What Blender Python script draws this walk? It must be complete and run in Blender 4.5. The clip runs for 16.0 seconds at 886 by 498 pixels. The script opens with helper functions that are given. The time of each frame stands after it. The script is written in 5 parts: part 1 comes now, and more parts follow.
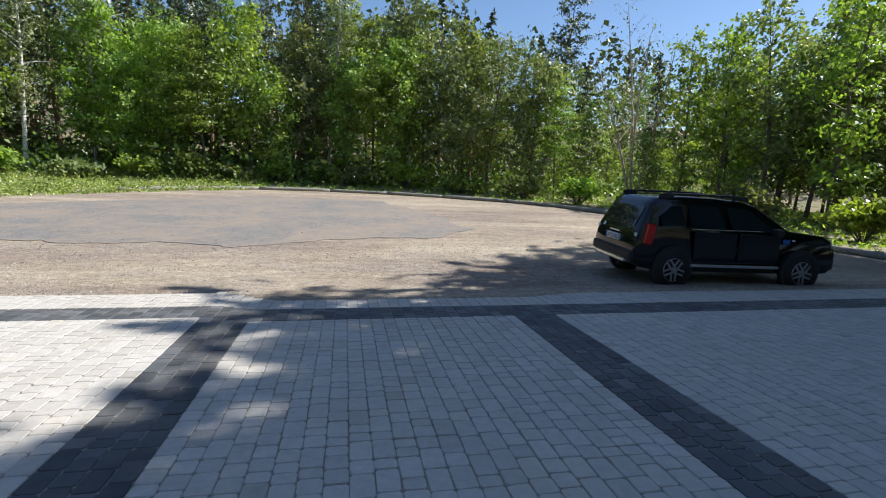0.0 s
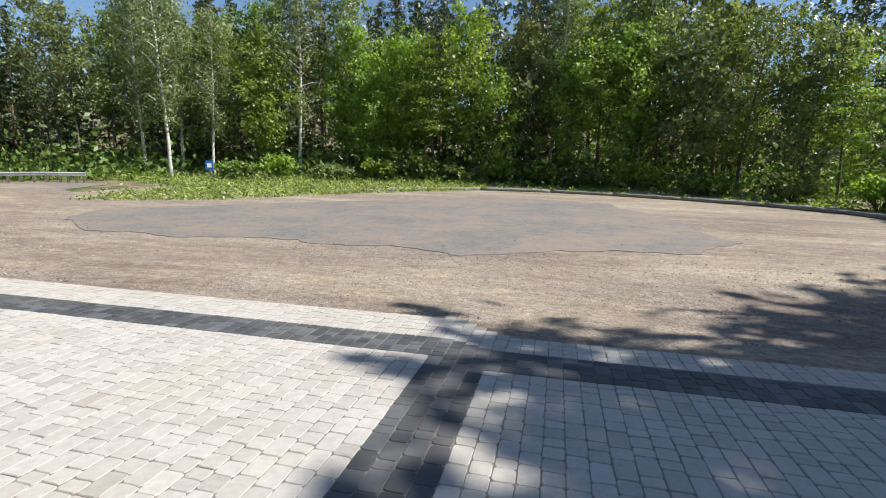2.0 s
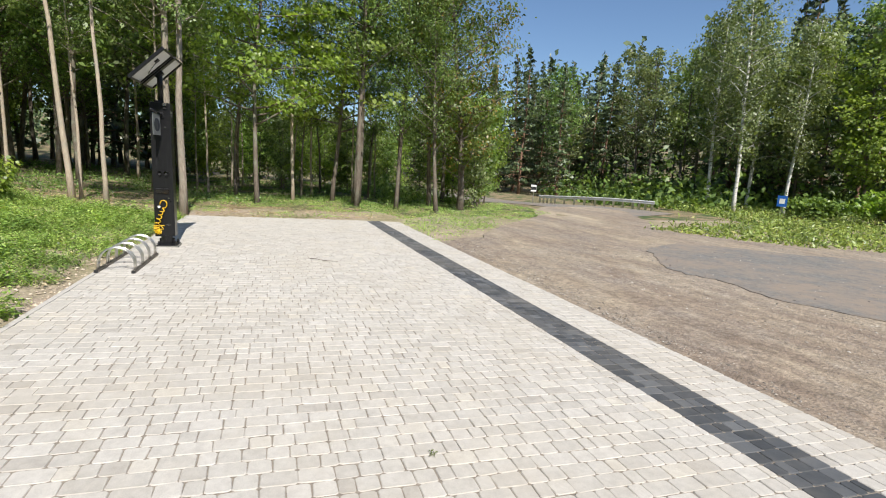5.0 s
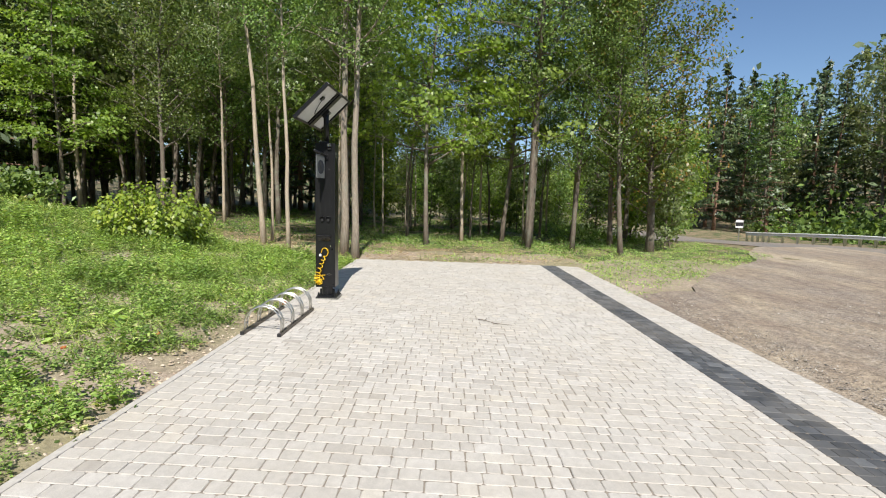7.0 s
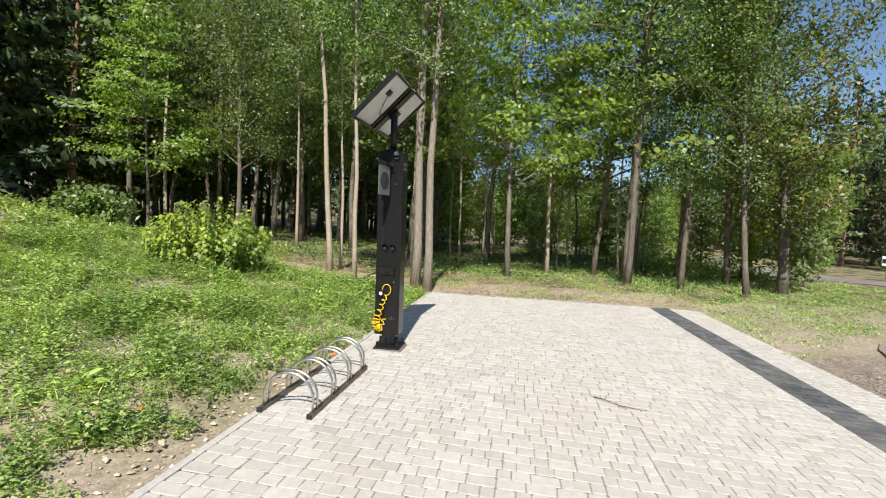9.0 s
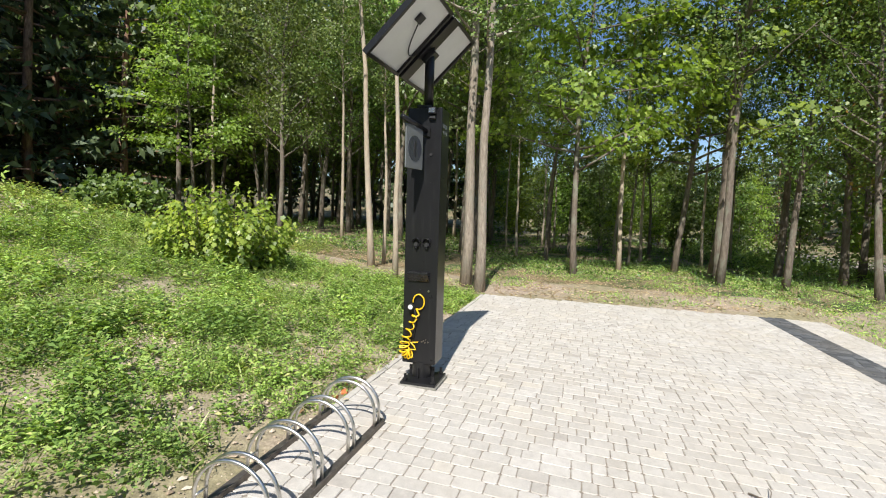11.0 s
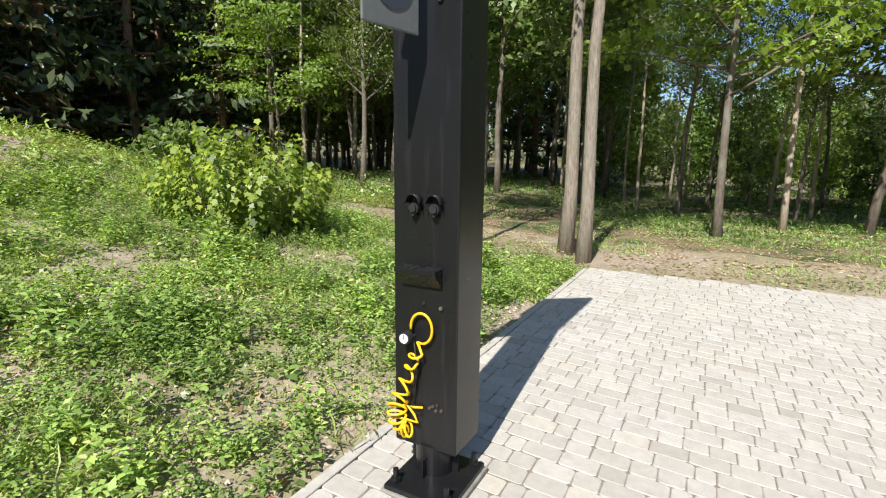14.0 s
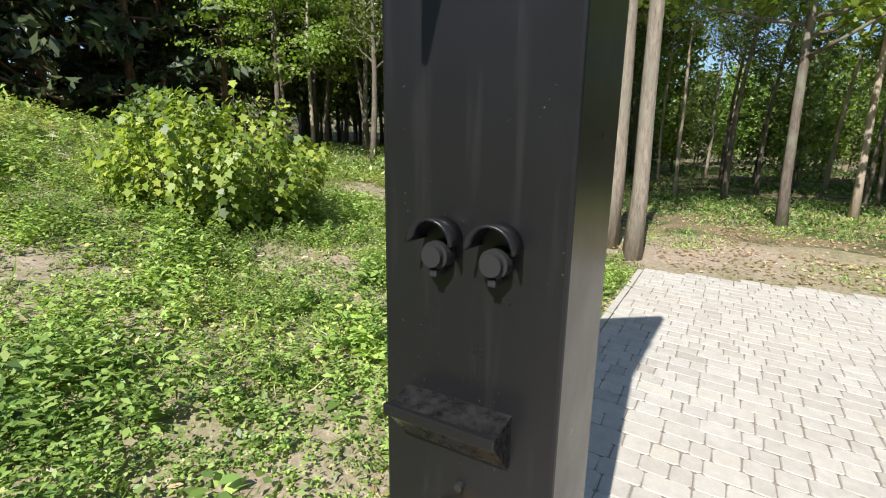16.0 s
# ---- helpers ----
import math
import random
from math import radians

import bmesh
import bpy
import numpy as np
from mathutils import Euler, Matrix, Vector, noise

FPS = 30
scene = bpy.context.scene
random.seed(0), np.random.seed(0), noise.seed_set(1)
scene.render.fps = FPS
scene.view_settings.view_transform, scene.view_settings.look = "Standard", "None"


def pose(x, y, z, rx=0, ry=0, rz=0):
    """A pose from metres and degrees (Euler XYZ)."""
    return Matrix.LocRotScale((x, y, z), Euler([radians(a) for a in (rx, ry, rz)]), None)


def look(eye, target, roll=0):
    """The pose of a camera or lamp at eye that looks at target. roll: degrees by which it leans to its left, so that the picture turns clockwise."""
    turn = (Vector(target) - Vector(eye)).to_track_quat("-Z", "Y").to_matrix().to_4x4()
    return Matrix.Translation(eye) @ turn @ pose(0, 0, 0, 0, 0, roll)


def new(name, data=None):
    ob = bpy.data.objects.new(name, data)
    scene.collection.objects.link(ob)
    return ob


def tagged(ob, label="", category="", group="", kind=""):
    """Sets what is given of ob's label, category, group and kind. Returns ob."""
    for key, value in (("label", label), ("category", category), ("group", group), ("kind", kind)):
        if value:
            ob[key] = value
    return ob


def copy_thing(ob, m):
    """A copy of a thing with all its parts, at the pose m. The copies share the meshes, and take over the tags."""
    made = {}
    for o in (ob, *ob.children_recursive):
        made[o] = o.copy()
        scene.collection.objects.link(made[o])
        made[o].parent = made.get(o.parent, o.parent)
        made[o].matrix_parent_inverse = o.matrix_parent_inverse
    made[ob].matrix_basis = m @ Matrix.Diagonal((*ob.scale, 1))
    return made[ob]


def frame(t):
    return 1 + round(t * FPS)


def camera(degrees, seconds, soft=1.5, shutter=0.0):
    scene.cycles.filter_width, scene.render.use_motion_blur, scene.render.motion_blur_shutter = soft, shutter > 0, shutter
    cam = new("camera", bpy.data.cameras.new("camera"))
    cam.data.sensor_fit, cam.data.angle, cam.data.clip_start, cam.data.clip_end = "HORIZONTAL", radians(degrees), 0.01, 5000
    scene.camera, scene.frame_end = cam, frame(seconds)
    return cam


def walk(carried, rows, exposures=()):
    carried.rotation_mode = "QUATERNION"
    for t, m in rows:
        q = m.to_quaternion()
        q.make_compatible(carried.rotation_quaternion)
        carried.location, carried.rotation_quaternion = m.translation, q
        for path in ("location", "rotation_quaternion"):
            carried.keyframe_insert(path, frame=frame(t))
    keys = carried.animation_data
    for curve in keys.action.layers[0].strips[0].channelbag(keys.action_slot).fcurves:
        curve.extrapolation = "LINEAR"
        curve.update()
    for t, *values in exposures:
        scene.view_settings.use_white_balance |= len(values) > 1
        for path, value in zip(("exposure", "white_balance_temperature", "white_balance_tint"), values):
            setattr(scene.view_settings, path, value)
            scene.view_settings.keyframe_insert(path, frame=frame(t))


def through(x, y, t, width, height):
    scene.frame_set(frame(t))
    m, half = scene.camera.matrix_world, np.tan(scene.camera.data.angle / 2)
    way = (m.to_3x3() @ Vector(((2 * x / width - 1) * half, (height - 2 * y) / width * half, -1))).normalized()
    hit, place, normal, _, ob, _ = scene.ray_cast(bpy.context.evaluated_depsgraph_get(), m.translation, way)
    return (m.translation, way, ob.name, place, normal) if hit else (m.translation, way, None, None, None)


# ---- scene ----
cam = camera(84.5, 16.0, soft=1.1)
PATH = [
    (0, (-0.354, 2.362, 1.355), (0.120, 4.696, 1.049), 1.8),
    (0.5, (-0.400, 2.719, 1.404), (-0.020, 5.069, 1.092), 1.8),
    (1, (-0.522, 3.101, 1.392), (-0.332, 5.474, 1.097), 1.7),
    (1.5, (-0.632, 3.419, 1.392), (-0.841, 5.792, 1.106), -0.5),
    (2, (-0.800, 3.722, 1.421), (-1.333, 6.037, 1.081), 1.5),
    (2.5, (-1.127, 3.958, 1.420), (-1.969, 6.178, 1.075), 2.1),
    (3, (-1.476, 4.163, 1.428), (-2.902, 6.064, 1.087), 1.9),
    (3.5, (-1.812, 4.315, 1.466), (-3.598, 5.888, 1.156), 2.1),
    (4, (-2.204, 4.483, 1.478), (-4.105, 5.915, 1.172), 2.7),
    (4.5, (-2.584, 4.650, 1.499), (-4.699, 5.741, 1.184), 3.0),
    (4.7, (-2.764, 4.604, 1.513), (-4.944, 5.554, 1.186), 3.9),
    (6.8, (-4.646, 4.705, 1.548), (-7.025, 4.896, 1.300), 4.2),
    (7, (-4.813, 4.709, 1.553), (-7.202, 4.711, 1.325), 3.6),
    (7.5, (-5.282, 4.678, 1.537), (-7.670, 4.578, 1.332), 3.9),
    (8, (-5.736, 4.602, 1.524), (-8.123, 4.440, 1.333), 4.6),
    (8.5, (-6.163, 4.547, 1.532), (-8.537, 4.232, 1.363), 3.6),
    (9, (-6.584, 4.441, 1.529), (-8.952, 4.069, 1.402), 4.5),
    (9.5, (-6.970, 4.387, 1.517), (-9.313, 3.892, 1.384), 3.6),
    (9.7, (-7.151, 4.368, 1.525), (-9.480, 3.802, 1.391), 3.0),
    (11.8, (-8.898, 4.056, 1.447), (-11.197, 3.401, 1.226), 4.2),
    (12, (-9.070, 4.028, 1.444), (-11.362, 3.355, 1.211), 3.8),
    (12.5, (-9.463, 3.967, 1.444), (-11.725, 3.218, 1.154), 3.2),
    (13, (-9.863, 3.923, 1.436), (-12.120, 3.162, 1.145), 3.5),
    (13.5, (-10.196, 3.919, 1.421), (-12.355, 2.923, 1.086), 3.0),
    (14, (-10.514, 3.877, 1.391), (-12.594, 2.771, 0.932), 3.0),
    (14.5, (-10.823, 3.751, 1.386), (-12.893, 2.657, 0.862), 4.6),
    (15, (-11.122, 3.624, 1.404), (-13.134, 2.424, 0.883), 3.1),
    (15.5, (-11.340, 3.418, 1.372), (-13.326, 2.176, 0.846), 2.5),
    (16, (-11.545, 3.221, 1.356), (-13.573, 2.076, 0.778), 3.2),
]
# the paving falls gently towards the car park; PATH is given in the paving's frame
FALL = Matrix.Rotation(radians(-2.4), 4, "X") @ Matrix.Rotation(radians(-0.6), 4, "Y")
walk(cam, [(t, FALL @ look(eye, target, roll)) for t, eye, target, roll in PATH], exposures=[(0.0, 0.60, 6100, 10), (2.5, 0.48, 6300, 10), (4.5, 0.42, 6350, 10), (7.0, 0.42, 6350, 10), (9.5, 0.50, 6350, 10), (12.0, 0.54, 6300, 10), (16.0, 0.56, 6300, 10)])

# ---- sky and sun ----
SUN_ELEVATION, SUN_AZIMUTH = radians(48), radians(5)  # azimuth from +x towards +y
to_sun = Vector((math.cos(SUN_ELEVATION) * math.cos(SUN_AZIMUTH), math.cos(SUN_ELEVATION) * math.sin(SUN_AZIMUTH), math.sin(SUN_ELEVATION)))
world = bpy.data.worlds.new("sky")
scene.world = world
world.use_nodes = True
wn = world.node_tree
sky = wn.nodes.new("ShaderNodeTexSky")
sky.sky_type, sky.sun_disc = "NISHITA", False
sky.sun_elevation, sky.sun_rotation = SUN_ELEVATION, radians(90) - SUN_AZIMUTH
sky.air_density, sky.dust_density, sky.ozone_density = 1.0, 0.7, 4.5
wn.nodes["Background"].inputs["Strength"].default_value = 0.092
wn.links.new(sky.outputs[0], wn.nodes["Background"].inputs["Color"])
sun_data = bpy.data.lights.new("sun", "SUN")
sun_data.energy, sun_data.angle, sun_data.color = 5.0, radians(0.5), (1.0, 0.95, 0.87)
sun = new("sun", sun_data)
sun.matrix_world = look(to_sun * 60, (0, 0, 0))


# ---- materials ----
def material(name, rough=0.8, metal=0.0, colour=(0.5, 0.5, 0.5)):
    m = bpy.data.materials.new(name)
    m.use_nodes = True
    b = m.node_tree.nodes["Principled BSDF"]
    b.inputs["Base Color"].default_value = (*colour, 1)
    b.inputs["Roughness"].default_value = rough
    b.inputs["Metallic"].default_value = metal
    return m, m.node_tree, b


def node(nt, kind, **values):
    n = nt.nodes.new(kind)
    for k, v in values.items():
        n.inputs[k.replace("_", " ")].default_value = v
    return n


def coords(nt, scale=(1, 1, 1)):
    c, m = nt.nodes.new("ShaderNodeTexCoord"), nt.nodes.new("ShaderNodeMapping")
    m.inputs["Scale"].default_value = scale
    nt.links.new(c.outputs["Object"], m.inputs["Vector"])
    return m.outputs["Vector"]


def world_coords(nt):
    return nt.nodes.new("ShaderNodeNewGeometry").outputs["Position"]


def noise_fac(nt, vec, scale, detail=4, rough=0.6):
    n = node(nt, "ShaderNodeTexNoise", Scale=scale, Detail=detail, Roughness=rough)
    nt.links.new(vec, n.inputs["Vector"])
    return n.outputs["Fac"]


def ramp(nt, fac, stops):
    r = nt.nodes.new("ShaderNodeValToRGB")
    e = r.color_ramp.elements
    while len(e) < len(stops):
        e.new(0.5)
    for el, (p, c) in zip(e, stops):
        el.position, el.color = p, (*c, 1) if len(c) == 3 else c
    nt.links.new(fac, r.inputs["Fac"])
    return r.outputs["Color"]


def mix(nt, fac, a, b, mode="MIX"):
    m = nt.nodes.new("ShaderNodeMix")
    m.data_type, m.blend_type = "RGBA", mode
    for sock, val in ((m.inputs["Factor"], fac), (m.inputs["A"], a), (m.inputs["B"], b)):
        if isinstance(val, bpy.types.NodeSocket):
            nt.links.new(val, sock)
        elif isinstance(val, (int, float)):
            sock.default_value = val
        else:
            sock.default_value = (*val, 1)
    return m.outputs["Result"]


def maths(nt, op, a, b=0.0):
    m = nt.nodes.new("ShaderNodeMath")
    m.operation = op
    for sock, val in ((m.inputs[0], a), (m.inputs[1], b)):
        if isinstance(val, bpy.types.NodeSocket):
            nt.links.new(val, sock)
        else:
            sock.default_value = val
    return m.outputs[0]


def bump(nt, b, height, strength=0.3, distance=0.01):
    n = node(nt, "ShaderNodeBump", Strength=strength, Distance=distance)
    nt.links.new(height, n.inputs["Height"])
    nt.links.new(n.outputs["Normal"], b.inputs["Normal"])


def each_random(nt):
    """A value of its own for every block, whether it is an object or an island of a joined mesh."""
    o, g = nt.nodes.new("ShaderNodeObjectInfo"), nt.nodes.new("ShaderNodeNewGeometry")
    return maths(nt, "FRACT", maths(nt, "ADD", o.outputs["Random"], g.outputs["Random Per Island"]))


def block_material(name, stops, stain, rough=0.85):
    m, nt, b = material(name, rough)
    w = world_coords(nt)
    base = ramp(nt, each_random(nt), stops)
    fine = noise_fac(nt, w, 260, 3, 0.7)
    col = mix(nt, 0.28, base, ramp(nt, fine, [(0.3, (0.25, 0.25, 0.25)), (0.7, (0.85, 0.85, 0.85))]), "OVERLAY")
    col = mix(nt, 0.22, col, ramp(nt, noise_fac(nt, w, 16, 5, 0.7), [(0.3, (0.22, 0.21, 0.19)), (0.7, (0.82, 0.81, 0.79))]), "OVERLAY")
    dirt = ramp(nt, noise_fac(nt, w, 1.3, 5, 0.65), [(0.42, (0, 0, 0)), (0.72, (1, 1, 1))])
    col = mix(nt, maths(nt, "MULTIPLY", dirt, 0.45), col, stain)
    nt.links.new(col, b.inputs["Base Color"])
    bump(nt, b, fine, 0.35, 0.002)
    return m


M_LIGHT = block_material("pale concrete block", [(0.0, (0.37, 0.34, 0.30)), (0.05, (0.42, 0.392, 0.352)), (0.5, (0.452, 0.425, 0.383)), (0.93, (0.49, 0.46, 0.418)), (1.0, (0.50, 0.46, 0.395))], (0.45, 0.395, 0.315))
M_DARK = block_material("graphite concrete block", [(0.0, (0.045, 0.048, 0.052)), (0.6, (0.075, 0.079, 0.085)), (1.0, (0.13, 0.135, 0.14))], (0.22, 0.20, 0.17), 0.75)


def ground_material():
    m, nt, b = material("soil with grass and dead leaves", 0.95)
    w = world_coords(nt)
    big, mid, fine = noise_fac(nt, w, 0.55, 6, 0.65), noise_fac(nt, w, 6.0, 5, 0.7), noise_fac(nt, w, 55, 4, 0.75)
    soil = ramp(nt, fine, [(0.25, (0.22, 0.165, 0.12)), (0.5, (0.36, 0.285, 0.215)), (0.75, (0.48, 0.40, 0.315))])
    green = ramp(nt, mix(nt, 0.5, mid, fine), [(0.3, (0.14, 0.125, 0.065)), (0.5, (0.26, 0.225, 0.13)), (0.7, (0.38, 0.33, 0.21))])
    col = mix(nt, ramp(nt, big, [(0.44, (1, 1, 1)), (0.6, (0, 0, 0))]), soil, green)
    col = mix(nt, 0.4, col, ramp(nt, noise_fac(nt, w, 17, 6, 0.8), [(0.36, (0.16, 0.16, 0.16)), (0.66, (0.9, 0.9, 0.9))]), "OVERLAY")
    nt.links.new(col, b.inputs["Base Color"])
    bump(nt, b, mix(nt, 0.5, fine, noise_fac(nt, w, 14, 6, 0.8)), 0.5, 0.02)
    return m


def forest_floor_material():
    m, nt, b = material("forest floor of leaf litter", 0.95)
    w = world_coords(nt)
    fine, mid = noise_fac(nt, w, 38, 5, 0.75), noise_fac(nt, w, 1.2, 5, 0.6)
    litter = ramp(nt, fine, [(0.25, (0.08, 0.055, 0.03)), (0.5, (0.25, 0.185, 0.105)), (0.78, (0.46, 0.37, 0.23))])
    col = mix(nt, ramp(nt, mid, [(0.45, (0, 0, 0)), (0.6, (1, 1, 1))]), litter, (0.06, 0.095, 0.025))
    nt.links.new(col, b.inputs["Base Color"])
    bump(nt, b, fine, 0.8, 0.03)
    return m


def gravel_material():
    m, nt, b = material("trodden gravel and sand", 0.95)
    w = world_coords(nt)
    lane = nt.nodes.new("ShaderNodeMapping")
    lane.inputs["Scale"].default_value, lane.inputs["Rotation"].default_value = (0.28, 1.0, 1.0), (0, 0, radians(7))
    nt.links.new(w, lane.inputs["Vector"])
    lane = lane.outputs["Vector"]
    fine = noise_fac(nt, w, 45, 4, 0.75)
    # brown subsoil, red-brown where it is worn, pale sand drawn out by wheels
    col = ramp(nt, noise_fac(nt, lane, 0.55, 6, 0.62), [(0.32, (0.155, 0.11, 0.085)), (0.45, (0.235, 0.175, 0.125)), (0.55, (0.335, 0.265, 0.18)), (0.66, (0.50, 0.41, 0.28))])
    col = mix(nt, 0.4, col, ramp(nt, noise_fac(nt, lane, 3.2, 6, 0.7), [(0.34, (0.15, 0.115, 0.09)), (0.5, (0.29, 0.235, 0.18)), (0.64, (0.46, 0.39, 0.29))]))
    col = mix(nt, 0.7, col, ramp(nt, noise_fac(nt, w, 10, 8, 0.85), [(0.36, (0.14, 0.14, 0.14)), (0.5, (0.5, 0.5, 0.5)), (0.66, (0.88, 0.88, 0.88))]), "OVERLAY")
    v = node(nt, "ShaderNodeTexVoronoi", Scale=34.0)
    nt.links.new(w, v.inputs["Vector"])
    stones = ramp(nt, v.outputs["Color"], [(0.2, (0.12, 0.105, 0.09)), (0.55, (0.29, 0.255, 0.215)), (0.9, (0.54, 0.50, 0.44))])
    col = mix(nt, maths(nt, "MULTIPLY", ramp(nt, noise_fac(nt, w, 0.9, 5, 0.7), [(0.42, (0.1, 0.1, 0.1)), (0.62, (1, 1, 1))]), 0.38), col, stones)
    nt.links.new(col, b.inputs["Base Color"])
    bump(nt, b, mix(nt, 0.5, fine, v.outputs["Distance"]), 0.8, 0.025)
    return m


def asphalt_material():
    m, nt, b = material("old dusty asphalt", 0.9)
    w = world_coords(nt)
    big, mid, fine = noise_fac(nt, w, 0.5, 6, 0.65), noise_fac(nt, w, 3.5, 6, 0.7), noise_fac(nt, w, 120, 3, 0.75)
    col = ramp(nt, fine, [(0.3, (0.11, 0.107, 0.10)), (0.7, (0.225, 0.215, 0.20))])
    col = mix(nt, 0.5, col, ramp(nt, noise_fac(nt, w, 12, 6, 0.8), [(0.36, (0.2, 0.2, 0.2)), (0.66, (0.85, 0.85, 0.85))]), "OVERLAY")
    col = mix(nt, ramp(nt, mix(nt, 0.5, big, mid), [(0.42, (0, 0, 0)), (0.58, (1, 1, 1))]), col, (0.26, 0.21, 0.165))
    nt.links.new(col, b.inputs["Base Color"])
    bump(nt, b, fine, 0.5, 0.008)
    return m


def bark_material(name, stops, scale=(9, 9, 2.2), blotch=None):
    m, nt, b = material(name, 0.9)
    v = coords(nt, scale)
    f = noise_fac(nt, v, 2.2, 6, 0.7)
    col = ramp(nt, f, stops)
    if blotch:
        col = mix(nt, ramp(nt, noise_fac(nt, coords(nt, (1, 1, 0.6)), 3.0, 4, 0.6), [(0.5, (0, 0, 0)), (0.62, (1, 1, 1))]), col, blotch)
    nt.links.new(col, b.inputs["Base Color"])
    bump(nt, b, f, 0.8, 0.02)
    return m


def leaf_material(name, stops, through=0.4):
    m, nt, b = material(name, 0.42)
    g, o = nt.nodes.new("ShaderNodeNewGeometry"), nt.nodes.new("ShaderNodeObjectInfo")
    col = ramp(nt, g.outputs["Random Per Island"], stops)
    h = nt.nodes.new("ShaderNodeHueSaturation")
    nt.links.new(maths(nt, "ADD", 0.485, maths(nt, "MULTIPLY", o.outputs["Random"], 0.03)), h.inputs["Hue"])
    nt.links.new(maths(nt, "ADD", 0.85, maths(nt, "MULTIPLY", o.outputs["Random"], 0.35)), h.inputs["Value"])
    patch = ramp(nt, noise_fac(nt, world_coords(nt), 1.1, 3, 0.6), [(0.33, (0.72, 0.76, 0.70)), (0.5, (1.05, 1.05, 1.05)), (0.68, (1.35, 1.3, 1.2))])
    nt.links.new(mix(nt, 1.0, col, patch, "MULTIPLY"), h.inputs["Color"])
    nt.links.new(h.outputs["Color"], b.inputs["Base Color"])
    t = nt.nodes.new("ShaderNodeBsdfTranslucent")
    nt.links.new(mix(nt, 1.0, h.outputs["Color"], (1.45, 1.45, 0.6), "MULTIPLY"), t.inputs["Color"])
    s = nt.nodes.new("ShaderNodeMixShader")
    s.inputs[0].default_value = through
    nt.links.new(b.outputs[0], s.inputs[1]), nt.links.new(t.outputs[0], s.inputs[2])
    nt.links.new(s.outputs[0], nt.nodes["Material Output"].inputs["Surface"])
    return m


M_GROUND, M_FLOOR, M_GRAVEL, M_ASPHALT = ground_material(), forest_floor_material(), gravel_material(), asphalt_material()
M_BARK = bark_material("grey-brown bark", [(0.3, (0.07, 0.055, 0.042)), (0.55, (0.16, 0.13, 0.10)), (0.8, (0.27, 0.23, 0.18))], (13, 13, 2.4), blotch=(0.20, 0.20, 0.15))
M_PALE = bark_material("pale smooth bark", [(0.3, (0.30, 0.235, 0.17)), (0.6, (0.46, 0.385, 0.29)), (0.8, (0.56, 0.49, 0.39))], blotch=(0.36, 0.32, 0.25))
M_ASH = bark_material("grey-brown furrowed bark", [(0.28, (0.13, 0.105, 0.08)), (0.5, (0.27, 0.225, 0.175)), (0.78, (0.43, 0.37, 0.30))], (16, 16, 2.6), blotch=(0.25, 0.23, 0.18))
M_BIRCH = bark_material("white birch bark with dark bands", [(0.36, (0.05, 0.045, 0.04)), (0.46, (0.62, 0.60, 0.55)), (0.8, (0.78, 0.76, 0.71))], (1.5, 1.5, 5))
M_PINE = bark_material("reddish pine bark", [(0.3, (0.09, 0.05, 0.035)), (0.55, (0.26, 0.155, 0.10)), (0.8, (0.40, 0.26, 0.17))])
GREEN = [(0.0, (0.06, 0.105, 0.024)), (0.5, (0.145, 0.22, 0.053)), (1.0, (0.25, 0.33, 0.10))]
FRESH = [(0.0, (0.12, 0.19, 0.03)), (0.5, (0.225, 0.32, 0.06)), (1.0, (0.32, 0.41, 0.10))]
DULL = [(0.0, (0.10, 0.13, 0.05)), (0.5, (0.18, 0.225, 0.088)), (1.0, (0.28, 0.32, 0.15))]
NEEDLE = [(0.0, (0.04, 0.06, 0.025)), (0.5, (0.075, 0.11, 0.045)), (1.0, (0.13, 0.17, 0.075))]
AUTUMN = [(0.0, (0.07, 0.13, 0.022)), (0.75, (0.15, 0.22, 0.04)), (1.0, (0.34, 0.21, 0.05))]
M_GREEN, M_FRESH, M_DULL = leaf_material("green leaves", GREEN), leaf_material("fresh yellow-green leaves", FRESH, 0.48), leaf_material("dull grey-green leaves", DULL)
M_NEEDLE, M_AUTUMN = leaf_material("dark needles", NEEDLE, 0.1), leaf_material("yellowing leaves", AUTUMN)
M_WEED = leaf_material("sunlit weeds", [(0.0, (0.085, 0.13, 0.038)), (0.45, (0.25, 0.365, 0.085)), (0.93, (0.39, 0.49, 0.14)), (1.0, (0.54, 0.49, 0.25))], 0.28)
M_LIME = leaf_material("yellow-green maple leaves", [(0.0, (0.10, 0.175, 0.025)), (0.5, (0.24, 0.36, 0.05)), (1.0, (0.44, 0.53, 0.10))], 0.4)
M_DEAD = leaf_material("dry dead leaves", [(0.0, (0.19, 0.12, 0.06)), (0.5, (0.38, 0.29, 0.16)), (1.0, (0.58, 0.49, 0.31))], 0.1)


def plain(name, colour, rough=0.5, metal=0.0, grain=0.0, scale=40):
    m, nt, b = material(name, rough, metal, colour)
    if grain:
        f = noise_fac(nt, coords(nt), scale, 5, 0.65)
        lo, hi = [c * (1 - grain) for c in colour], [min(1, c * (1 + grain)) for c in colour]
        nt.links.new(ramp(nt, f, [(0.3, lo), (0.7, hi)]), b.inputs["Base Color"])
        nt.links.new(maths(nt, "ADD", rough - 0.08, maths(nt, "MULTIPLY", f, 0.16)), b.inputs["Roughness"])
        bump(nt, b, f, 0.08, 0.002)
    return m


